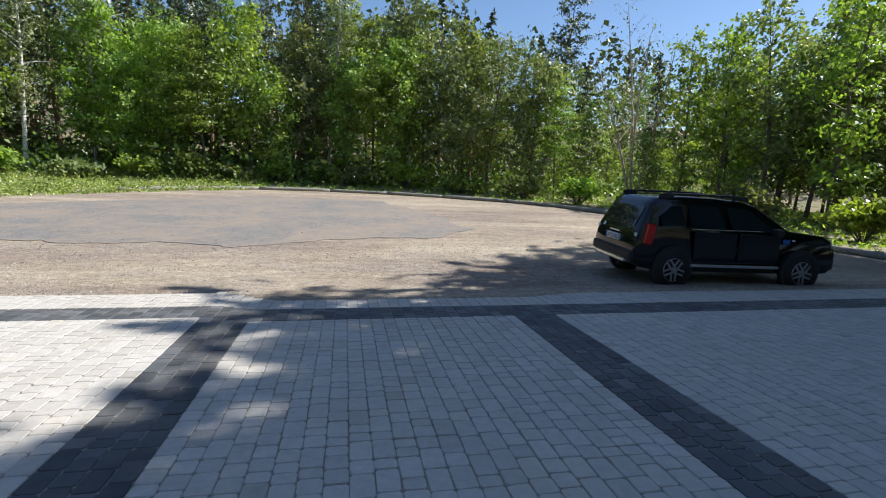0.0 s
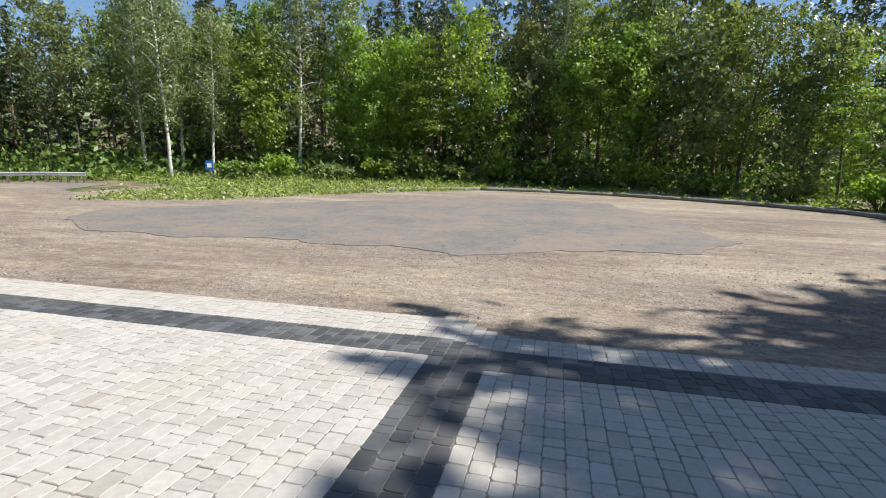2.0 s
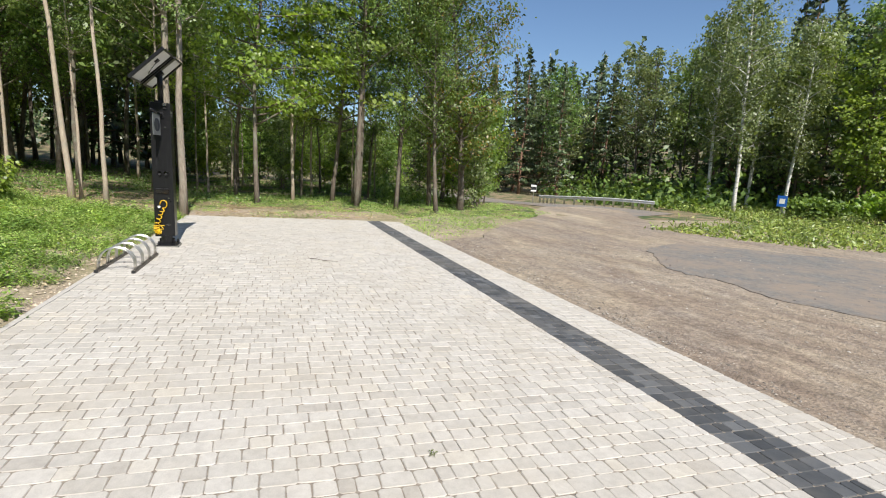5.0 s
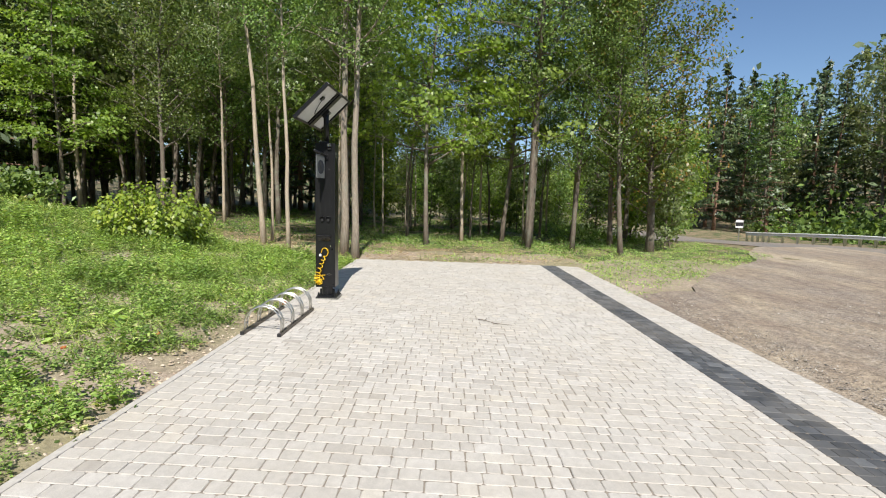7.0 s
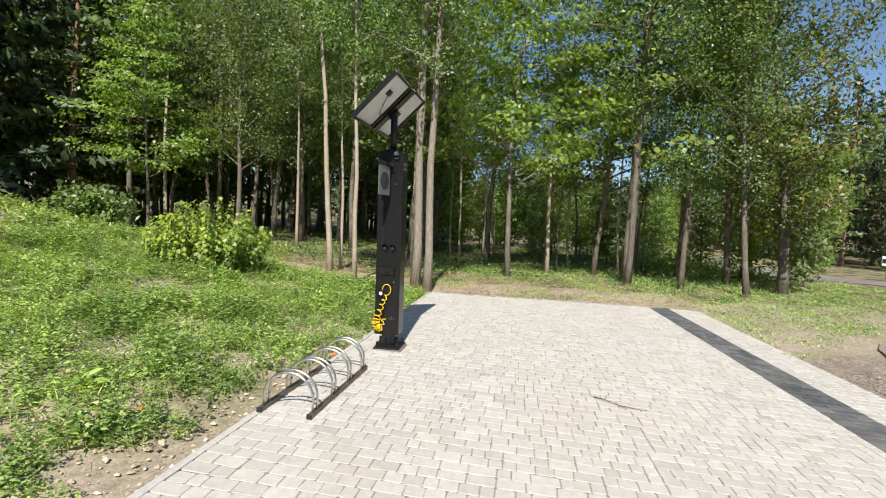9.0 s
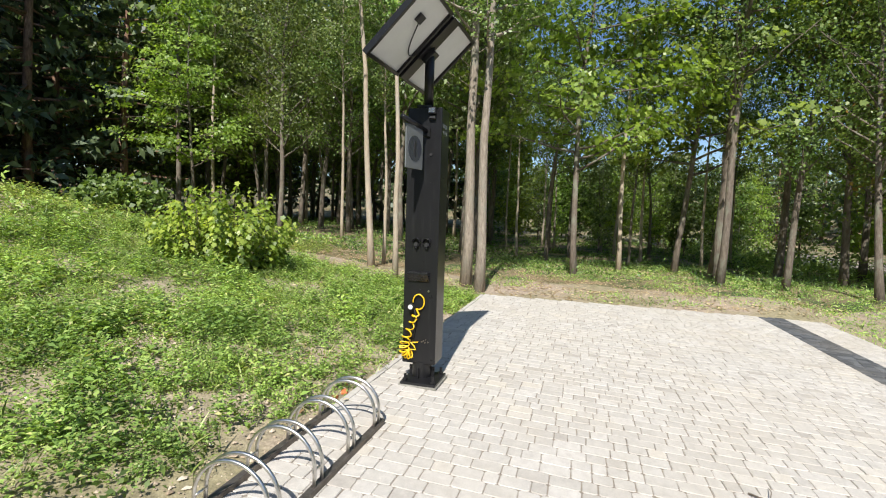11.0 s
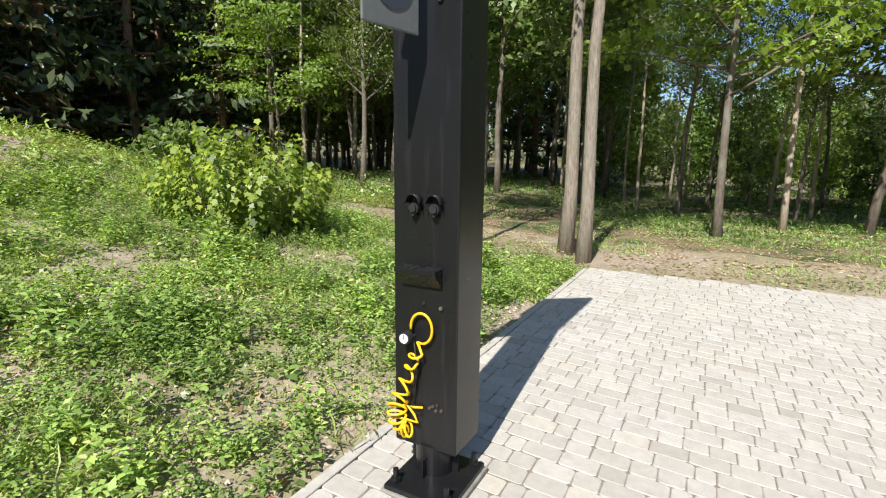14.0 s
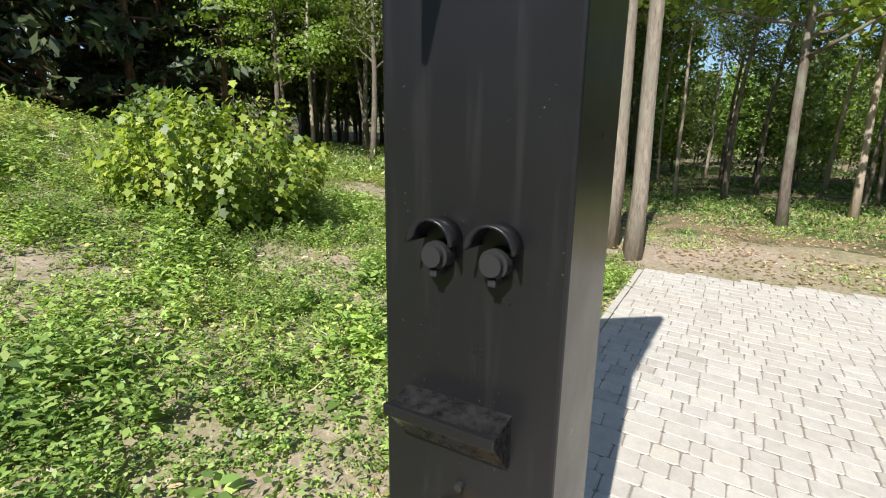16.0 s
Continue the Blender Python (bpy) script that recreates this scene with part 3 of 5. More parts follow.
GOLD = tree("turning_tree", "broadleaf tree with green leaves turning yellow", 81, 10, 0.13, 0.14, 2.7, 14000, 0.115, M_BARK, M_AUTUMN, "broad", limbs=44)
BARE = tree("bare_tree", "nearly leafless tree with several thin brown stems", 91, 10, 0.08, 0.35, 1.5, 500, 0.13, M_PALE, M_AUTUMN, "tall", stems=4, limbs=60)
TWIN = tree("pole_tree", "pale grey-barked tree bare up to a high crown", 33, 13, 0.112, 0.40, 2.2, 6500, 0.10, M_ASH, M_GREEN, "broad", limbs=24, lean=(0, 0.015))
STOUT = tree("stout_tree", "dark-barked tree with a leaning trunk and high crown", 96, 14, 0.17, 0.36, 3.0, 10500, 0.11, M_BARK, M_GREEN, "broad", limbs=40, lean=(0, 0.08))
SLANT = tree("leaning_tree", "slender tree with a leaning trunk at the wood's edge", 97, 11, 0.095, 0.40, 2.2, 6500, 0.10, M_BARK, M_GREEN, "broad", limbs=30, lean=(0, 0.07))
LEANER = tree("leaning_tree", "thin pale tree with a leaning bare trunk", 95, 13, 0.10, 0.6, 1.8, 2400, 0.16, M_PALE, M_GREEN, "broad", limbs=20, lean=(0.0, -0.12))
EDGE = [tree("edge_tree", "leafy broadleaf tree at the car park's edge", s, 9, 0.08, 0.16, 2.2, 5600, 0.20, M_BARK, m, "broad", limbs=40, slim=0.75) for s, m in ((121, M_FRESH), (122, M_FRESH), (123, M_DULL))]
used = set()


def plant(kinds, x, y, size=1.0, turn=None, tall=1.0):
    ob = kinds[int(abs(x * 7.3 + y * 3.1)) % len(kinds)] if isinstance(kinds, list) else kinds
    first = ob.name not in used
    used.add(ob.name)
    return place(ob, x, y, (x * 1.7 + y * 2.9) % 6.28 if turn is None else turn, size, tall, first=first)


spots = []
# trees round the end of the paving
for kinds, x, y, size, turn in ((POLE, -17.45, 0.69, 0.72, 0.3), (TWIN, -18.35, 1.95, 1.0, 0.0), (TWIN, -17.78, 2.36, 0.9, 0.6), (POLE, -20.2, -0.7, 0.6, 1.0), (MAPLE, -21.42, 4.15, 1.15, 0.4), (SLANT, -21.54, 7.6, 1.0, 0.0),
                                (STOUT, -22.6, 7.75, 1.0, 0.0), (SLANT, -24.95, 10.0, 1.1, -0.4), (MAPLE, -23.9, 6.97, 1.2, 2.0), (POLE, -23.3, 5.4, 0.85, 4.0), (MAPLE, -23.6, -9.9, 0.95, 1.3), (ALDER, -23.2, -5.9, 0.85, 2.2),
                                (POLE, -24.6, -4.2, 0.8, 5.0), (POLE, -22.5, 0.9, 0.75, 2.6), (ALDER, -22.6, 9.4, 0.8, 0.0), (ALDER, -20.9, 10.6, 0.75, 1.1), (ALDER, -25.5, 12.4, 0.9, 2.0), (ALDER, -23.8, 11.2, 0.9, 4.4)):
    plant(kinds, x, y, size, turn)
    spots.append((x, y))
plant(LEANER, -19.0, -0.52, 0.8, turn=0.0)
plant(GOLD, -22.0, 12.0, 1.05)
rng = random.Random(7)


def free(x, y, gap):
    if all((x - a) ** 2 + (y - b) ** 2 > gap * gap for a, b in spots):
        spots.append((x, y))
        return True
    return False


def scatter(n, area, kinds, gap, lo=0.8, hi=1.2, keep=lambda x, y: True):
    tries = 0
    while n and tries < 4000:
        tries += 1
        x, y = rng.uniform(area[0], area[1]), rng.uniform(area[2], area[3])
        if keep(x, y) and free(x, y, gap):
            plant(rng.choice(kinds), x, y, rng.uniform(lo, hi))
            n -= 1


# the wood behind the bank and the paving's end
scatter(30, (-36, -23, -14, 0.5), [ALDER, POLE, FOREST, FOREST], 1.5, 0.8, 1.1, lambda x, y: not (x > -25 and -9 < y < 3))
scatter(16, (-33, -24, 0.5, 11), [POLE, POLE, SLANT], 1.4, 0.5, 0.72)
scatter(40, (-44, -30, -1, 13.5), [YOUNG], 1.1, 0.6, 0.95)
for x, y, s in ((-22.6, 12.8, 0.7), (-24.0, 13.6, 0.8), (-25.4, 14.3, 0.85), (-26.8, 15.2, 0.9), (-28.4, 15.3, 1.0), (-30.0, 14.6, 1.0), (-27.0, 13.2, 1.1)):
    plant(YOUNG, x, y, s)
scatter(26, (-46, -29, -28, -6), [FOREST, WOOD, WOOD], 1.5, 0.85, 1.1)
scatter(28, (-50, -28, -36, -12), [WOOD, FOREST], 1.6, 0.95, 1.2, lambda x, y: y < -14 - 0.25 * (x + 28))
scatter(20, (-48, -36, -22, 0), [FOREST, SPRUCE, WOOD], 1.9, 0.9, 1.2)
# mostly spruces added here, their dark needles standing in for the wood's own shade
scatter(24, (-38, -8, -24, -12), [WOOD, SPRUCE, SPRUCE], 1.7, 0.85, 1.15, lambda x, y: y < -12 - 0.15 * (x + 26))
# beyond the road
scatter(44, (-66, -38, 22, 48), [SPRUCE, FOREST, SPRUCE], 1.7, 0.6, 0.85, lambda x, y: y > 22 - 0.12 * (x + 38))
scatter(20, (-40, -26, 34, 48), [SPRUCE, FOREST], 1.9, 0.75, 1.0)
scatter(12, (-70, -46, 18, 40), [SPRUCE, WOOD], 2.2, 0.5, 0.7, lambda x, y: y > 20)
# birches and young trees along the car park's far side
for x, y, s in ((-27.3, 31, 1.0), (-25.7, 32.5, 0.85), (-24, 29.5, 0.95), (-22.8, 31.8, 0.8), (-18.6, 35.5, 1.1), (-16.0, 38, 1.1), (3.9, 36.5, 1.05), (-1.5, 38, 1.0)):
    plant(BIRCH, x, y, s)
    spots.append((x, y))
for kinds, x, y, s in ((EDGE, -13.4, 35.6, 0.75), (EDGE, -11.2, 36.6, 1.0), (MAPLE, -9.0, 35.9, 1.0), (EDGE, -6.4, 36.4, 1.15), (YOUNG, -4.6, 35.2, 1.2), (EDGE, -2.9, 36.6, 1.05), (EDGE, -0.4, 35.4, 0.85), (MAPLE, 1.4, 36.6, 1.2), (EDGE, 2.9, 35.2, 1.0),
                       (EDGE, 5.0, 36.4, 1.25), (EDGE, 7.0, 34.6, 1.15), (GOLD, 9.2, 35.2, 0.95), (EDGE, 11.6, 33.6, 0.95), (MAPLE, 13.4, 33.4, 0.9), (YOUNG, 14.8, 31.5, 1.2), (EDGE, -15.6, 37.0, 1.1), (EDGE, -20.5, 34.5, 1.0), (EDGE, -24.6, 35.0, 1.15)):
    plant(kinds, x, y, s)
    spots.append((x, y))
scatter(34, (-30, 16, 39, 46), [SPRUCE, WOOD, PINE], 1.7, 0.6, 0.85)
scatter(34, (-34, 14, 45, 58), [SPRUCE, PINE, SPRUCE, FOREST], 1.9, 0.75, 1.0)
scatter(12, (14, 44, 40, 56), [SPRUCE, FOREST], 2.2, 0.6, 0.8)
plant(BARE, 16.0, 28.5, 1.15), plant(BARE, 24.0, 19.5, 1.1)
scatter(16, (14, 36, 24, 42), [WOOD, YOUNG, YOUNG], 2.2, 0.6, 0.85, lambda x, y: y > 40 - x)
scatter(16, (18, 28, 18, 27), [WOOD], 1.8, 0.68, 0.82)
scatter(18, (22, 42, 19, 29), [WOOD, YOUNG, WOOD], 2.0, 0.6, 0.85)
# trees whose shade falls on the drive and the car
for x, y0, y1, step, size in ((14.1, -3.2, 7.9, 1.15, 1.07), (16.8, -2.4, 9.4, 1.4, 1.16), (19.8, 0.5, 10.4, 1.7, 1.25), (23.8, 2.0, 10.8, 2.0, 1.36)):
    y = y0
    while y < y1:
        plant(SHADE, x + 0.5 * math.sin(y * 3), y, size + 0.05 * math.sin(y * 5))
        y += step
scatter(9, (-8, 30, -22, -10), [WOOD, SPRUCE], 2.4, 0.9, 1.1)


# ---- paving ----
paving = thing("paving", "pale concrete block paving with graphite bands", "paving", FALL.copy(), kind="structure")
STRIP_LEFT, STRIP_RIGHT = (-1.74, -1.27), (1.50, 1.94)


def outer_edge(x):
    if x < -1.9:
        return 8.50
    if x < -1.1:
        return 8.58 - 0.48 * smooth(-1.9, -1.1, x)
    if x < 1.7:
        return 8.08
    return 8.08 + 0.2 * smooth(1.7, 2.9, x)


def inner_edge(x):
    return 7.42 if x < -1.74 else 7.42 - 0.19 * smooth(-1.74, -1.2, x)


def near_edge(x):
    return 2.62 if x < -2.6 else 0.3


def is_dark(x, y):
    lo = inner_edge(x)
    if lo < y < lo + 0.45:
        return True
    return y < lo + 0.2 and (STRIP_LEFT[0] < x < STRIP_LEFT[1] or STRIP_RIGHT[0] < x < STRIP_RIGHT[1])


def block_mesh(lx, ly, rng):
    """One tumbled block, its top edges rounded over: corner at the origin's middle, top at z = 0."""
    j = [rng.uniform(-0.003, 0.003) for _ in range(8)]
    hx, hy = lx / 2 - 0.0015, ly / 2 - 0.0015
    rings = []
    for inset, z in ((0.0, -0.0055), (0.0038, 0.0)):
        a, b, c = hx - inset, hy - inset, min(0.012, hx * 0.3)
        rings.append([(-a + c, -b + j[0], z), (a - c, -b + j[1], z), (a + j[2], -b + c, z), (a + j[3], b - c, z), (a - c, b + j[4], z), (-a + c, b + j[5], z), (-a + j[6], b - c, z), (-a + j[7], -b + c, z)])
    V = [p for r in rings for p in r]
    F = [(8 * i + k, 8 * i + (k + 1) % 8, 8 * i + 8 + (k + 1) % 8, 8 * i + 8 + k) for i in range(1) for k in range(8)] + [tuple(range(8, 16))]
    return V, F


def lay_paving():
    rng = random.Random(4)
    pitch = 0.118
    joined = {True: ([], []), False: ([], [])}
    single = {}
    count = 0
    x = -18.5
    end_line = lambda y: -17.05 - 0.23 * (y - 2.6)
    while x < 10.6:
        y = near_edge(x + pitch / 2) if x > -2.6 else 2.62
        stop = outer_edge(x + pitch / 2)
        while y < stop - 0.05:
            size = rng.choice((0.09, 0.12, 0.12, 0.18, 0.18))
            for mark in (inner_edge(x + pitch / 2), inner_edge(x + pitch / 2) + 0.45, stop):
                if y < mark - 0.02 and y + size > mark - 0.055:
                    size = mark - y
            cx, cy = x + pitch / 2, y + size / 2
            y += size
            if cx < end_line(cy):
                continue
            dark = is_dark(cx, cy)
            z = rng.uniform(-0.002, 0.0015) + 0.004 * noise.noise((cx * 1.5, cy * 1.5, 0))
            tilt = (rng.uniform(-0.008, 0.008), rng.uniform(-0.008, 0.008))
            near = (-13.2 < cx < -10.3 and 3.3 < cy < 4.75) and count < 290
            if near:
                key = (round(size, 3), rng.randrange(2))
                if key not in single:
                    V, F = block_mesh(pitch, size, rng)
                    me = bpy.data.meshes.new("paving_block")
                    me.from_pydata(V, [], F)
                    me.materials.append(M_LIGHT)
                    single[key] = me
                ob = new("paving_block", single[key])
                ob.parent = paving
                ob.matrix_basis = pose(cx, cy, z, math.degrees(tilt[0]), math.degrees(tilt[1]), 0)
                count += 1
            else:
                V, F = block_mesh(pitch, size, rng)
                JV, JF = joined[dark]
                b = len(JV)
                JV.extend((cx + p[0], cy + p[1], z + p[2] + p[0] * tilt[1] * -1 + p[1] * tilt[0]) for p in V)
                JF.extend(tuple(b + i for i in f) for f in F)
        x += pitch
    tagged(mesh_object("pale_blocks", *joined[False], M_LIGHT, paving), "pale concrete blocks", kind="stuff")
    tagged(mesh_object("graphite_blocks", *joined[True], M_DARK, paving), "graphite concrete blocks", kind="stuff")


M_SAND = plain("jointing sand", (0.235, 0.20, 0.16), 0.95, 0.0, 0.3, 60)
part("joint_bed", box(box(bmesh.new(), -17.0, -2.6, 2.63, 8.48, -0.08, -0.0062), -2.6, 10.6, 0.3, 8.06, -0.08, -0.0062), M_SAND, paving, "dark sandy joints")
kerb = part("edge_kerb", boxed(-17.0, -2.55, 2.56, 2.615, -0.2, -0.002, 0.006), M_EDGING, paving, "thin concrete edging")


# ---- repair post ----
M_TRAY = plain("dusty black steel", (0.015, 0.015, 0.0145), 0.28, 0.0, 0.8, 45)

def repair_post():
    foot = FALL @ Vector((-12.19, 3.01, 0.0))
    post = thing("bike_repair_post", "black steel bicycle service post with solar panel on top", "service post", pose(*foot, 0, 0, 0))
    Z0, Z1 = 0.156, 2.318
    Y0, Y1, X0, X1 = -0.19, 0.106, -0.205, 0.025
    part("base_plate", boxed(-0.17, 0.17, -0.155, 0.155, 0.012, 0.035, 0.004), M_BLACK, post, "chipped black base plate")
    part("grout_pad", boxed(-0.182, 0.182, -0.168, 0.168, -0.02, 0.014, 0.005), M_KERB, post, "scuffed grey mortar pad")
    part("stub", cylinder(bmesh.new(), 0.085, 0.16, pose(-0.05, -0.03, 0.09), 32), M_BLACK, post)
    for sx, sy in ((1, 0), (-1, 0), (0, 1), (0, -1)):
        part("gusset", boxed(-0.05 + sx * 0.08 - 0.004 - (0.03 if sx else 0), -0.05 + sx * 0.08 + 0.004 + (0.03 if sx else 0), -0.03 + sy * 0.08 - 0.004 - (0.03 if sy else 0), -0.03 + sy * 0.08 + 0.004 + (0.03 if sy else 0), 0.034, 0.12), M_BLACK, post)
    for sx in (-1, 1):
        for sy in (-1, 1):
            bm = cylinder(bmesh.new(), 0.022, 0.02, pose(sx * 0.13, sy * 0.12, 0.045), 6)
            cylinder(bm, 0.012, 0.06, pose(sx * 0.13, sy * 0.12, 0.065), 12)
            part("anchor_bolt", bm, M_BLACK, post)
    part("column", boxed(X0, X1, Y0, Y1, Z0, Z1, 0.006), M_BLACK, post)
    F = X1  # face towards the paving's length
    # two sockets under little hoods
    for y in (-0.082, 0.010):
        bm = bmesh.new()
        bmesh.ops.create_cone(bm, cap_ends=False, segments=24, radius1=0.033, radius2=0.037, depth=0.046, matrix=pose(F + 0.022, y, 1.203, 0, 90, 0))
        bmesh.ops.delete(bm, geom=[v for v in bm.verts if v.co.z < 1.202], context="VERTS")
        bmesh.ops.solidify(bm, geom=bm.faces[:], thickness=0.004)
        hood = part("socket_hood", bm, M_BLACK, post, smooth=True)
        bm = cylinder(bmesh.new(), 0.021, 0.026, pose(F + 0.013, y, 1.183, 0, 90, 0), 24)
        cylinder(bm, 0.0155, 0.036, pose(F + 0.018, y, 1.183, 0, 90, 0), 24)
        box(bm, F + 0.004, F + 0.03, y - 0.006, y + 0.006, 1.152, 1.164, 0.002)
        part("socket_cap", bm, M_TRIM, post, "black rubber cap")
    # tray with sloping front
    bm = bmesh.new()
    prof = [(F - 0.002, 0.952), (F + 0.066, 0.945), (F + 0.066, 0.937), (F + 0.012, 0.870), (F - 0.002, 0.870)]
    ends = [[bm.verts.new((x, y, z)) for x, z in prof] for y in (-0.143, 0.038)]
    bm.faces.new(ends[0]), bm.faces.new(ends[1][::-1])
    for i in range(5):
        bm.faces.new((ends[0][i], ends[1][i], ends[1][(i + 1) % 5], ends[0][(i + 1) % 5]))
    part("tool_tray", bm, M_TRAY, post, "dusty black steel tray")
    part("lip", boxed(F + 0.060, F + 0.070, -0.145, 0.040, 0.933, 0.951, 0.002), M_BLACK, post)
    # fittings on the face
    for y, z, r, m in ((0.035, 0.79, 0.009, M_CHROME), (-0.044, 0.80, 0.007, M_TRIM), (0.02, 1.935, 0.012, M_TRIM), (0.0, 0.36, 0.006, M_RUST), (0.015, 0.345, 0.006, M_RUST), (0.04, 0.35, 0.006, M_RUST), (0.02, 0.37, 0.005, M_RUST), (-0.015, 0.35, 0.006, M_RUST)):
        part("screw", cylinder(bmesh.new(), r, 0.012, pose(F + 0.004, y, z, 0, 90, 0), 12), m, post)
    # gauge and coiled air hose
    bm = cylinder(bmesh.new(), 0.026, 0.03, pose(F + 0.045, -0.105, 0.655, 0, 90, 0), 28)
    cylinder(bm, 0.008, 0.05, pose(F + 0.02, -0.095, 0.65, 0, 90, 0), 10)
    gauge = part("gauge", bm, M_TRIM, post, "black pressure gauge")
    part("dial", cylinder(bmesh.new(), 0.02, 0.004, pose(F + 0.062, -0.105, 0.655, 0, 90, 0), 28), M_WHITE, gauge, "white dial face")
    part("needle", boxed(F + 0.063, F + 0.066, -0.107, -0.104, 0.652, 0.671), M_TRIM, gauge)
    loop = [(F + 0.022, -0.046 + 0.050 * math.cos(a), 0.696 + 0.064 * math.sin(a)) for a in np.linspace(3.3, -2.0, 26)]
    # turns of the hose: middle, half length and half width in mm, and the way each one hangs out
    turns = [(-58, 598, 24, 12, 160), (-88, 546, 28, 11, 170), (-107, 483, 32, 13, 170), (-135, 416, 38, 19, 175), (-154, 357, 38, 19, 184), (-160, 321, 38, 17, 182), (-162, 282, 39, 16, 185), (-158, 250, 38, 14, 196), (-147, 230, 36, 14, 220), (-131, 226, 36, 14, 250), (-111, 238, 36, 14, 280), (-96, 254, 33, 14, 300)]
    coil = []
    for k in range(len(turns) - 1):
        for i in range(30):
            f = i / 30
            y, z, big, small, way = [u + (v - u) * f for u, v in zip(turns[k], turns[k + 1])]
            a, w = 2 * math.pi * f, math.radians(way)
            u, v = big * math.cos(a + math.pi), small * math.sin(a)
            coil.append((F + 0.032 + 0.016 * math.sin(a + k), (y + u * math.cos(w) - v * math.sin(w)) / 1000, (z + u * math.sin(w) + v * math.cos(w)) / 1000))
    coil += [(F + 0.03, -0.058, 0.285), (F + 0.03, -0.075, 0.315), (F + 0.025, -0.112, 0.345), (F + 0.02, -0.08, 0.342), (F + 0.01, -0.045, 0.345)]
    tube_part("air_hose", loop + coil, 0.0058, M_YELLOW, post, 8, "yellow coiled air hose")
    tube_part("lead", [(F + 0.02, -0.085, 0.64), (F + 0.02, -0.070, 0.56), (F + 0.018, -0.075, 0.46), (F + 0.016, -0.09, 0.36)], 0.004, M_TRIM, post, 6, "black cable")
    # side arm with a round dial plate
    root, tip = Vector((F, -0.02, 2.125)), Vector((F + 0.375, -0.10, 2.18))
    arm = tube_part("arm", [root, tip], 0.02, M_BLACK, post, 16, "black tube arm")
    part("hinge", boxed(F, F + 0.02, -0.05, 0.01, 2.08, 2.16, 0.003), M_BLACK, post)
    tilt = pose(F + 0.195, -0.0615, 0, 0, 0, -12)
    plate = part("dial_plate", boxed(-0.13, 0.13, -0.006, 0.006, 1.80, 2.14, 0.005, tilt), M_GREY, post, "grey plastic plate")
    part("round_window", cylinder(bmesh.new(), 0.10, 0.018, tilt @ pose(0, 0, 1.96, 90, 0, 0), 40), M_DISC, plate, "dark round glass")
    part("mark", boxed(-0.012, 0.012, -0.011, 0.011, 1.90, 2.02, 0.0, tilt), M_TRIM, plate)
    # small floodlight
    lamp = part("floodlight", boxed(F - 0.02, F + 0.05, 0.0, 0.06, 2.262, 2.312, 0.004), M_TRIM, post, "small black floodlight")
    part("lens", boxed(F + 0.049, F + 0.053, 0.006, 0.054, 2.268, 2.306), M_CHROME, lamp)
    part("bracket", boxed(F, F + 0.03, 0.005, 0.055, 2.225, 2.245, 0.003), M_TRIM, lamp)
    tube_part("cable_gland", [(0.0, -0.12, Z1 + 0.015), (-0.02, 0.0, Z1 + 0.015)], 0.016, M_TRIM, post, 10)
    # lettering on the side, too small to read
    for a, b in ((-0.14, -0.11), (-0.10, -0.06), (-0.05, -0.01)):
        part("lettering", boxed(a, b, Y1 + 0.0005, Y1 + 0.002, 2.16, 2.19), M_GREY, post)
        part("lettering", boxed(a, b - 0.008, Y1 + 0.0005, Y1 + 0.002, 2.11, 2.135), M_GREY, post)
    # mast and solar panels, their backs towards the car park
    part("mast", cylinder(bmesh.new(), 0.04, 0.56, pose(-0.06, -0.04, Z1 + 0.27), 28), M_BLACK, post, smooth=True)
    P = Matrix.Translation((0.0, -0.07, 2.83)) @ Matrix.Rotation(radians(-2), 4, "Z") @ Matrix.Rotation(radians(44), 4, "X")
    for u0, u1 in ((0.06, 0.62), (-0.62, -0.12)):
        panel = part("solar_panel", boxed(u0, u1, -0.32, 0.32, -0.006, 0.006, 0.0, P), M_CELL, post, "dark solar cells")
        part("backsheet", boxed(u0 + 0.01, u1 - 0.01, -0.31, 0.31, -0.011, -0.0065, 0.0, P), M_PANELBACK, panel, "white back sheet")
        for u, v in (((u0 - 0.012, u0 + 0.02), (-0.33, 0.33)), ((u1 - 0.02, u1 + 0.012), (-0.33, 0.33)), ((u0, u1), (-0.332, -0.305)), ((u0, u1), (0.305, 0.332))):
            part("panel_frame", boxed(*u, *v, -0.035, 0.012, 0.002, P), M_BLACK, panel, "black aluminium frame")
    part("cross_bar", boxed(-0.09, 0.03, -0.32, 0.32, -0.05, -0.015, 0.003, P), M_BLACK, post)
    part("junction_box", boxed(0.33, 0.42, 0.08, 0.15, -0.035, -0.012, 0.004, P), M_TRIM, post)
    wire = [P @ Vector((0.36 - 0.34 * t, 0.08 - 0.22 * math.sin(math.pi * t * 0.75), -0.03)) for t in np.linspace(0, 1, 9)]
    tube_part("wire", wire, 0.005, M_TRIM, post, 6, "black cable")
    part("clamp", boxed(-0.13, -0.02, -0.1, 0.03, -0.10, -0.05, 0.006, P), M_BLACK, post)
    return post


repair_post()


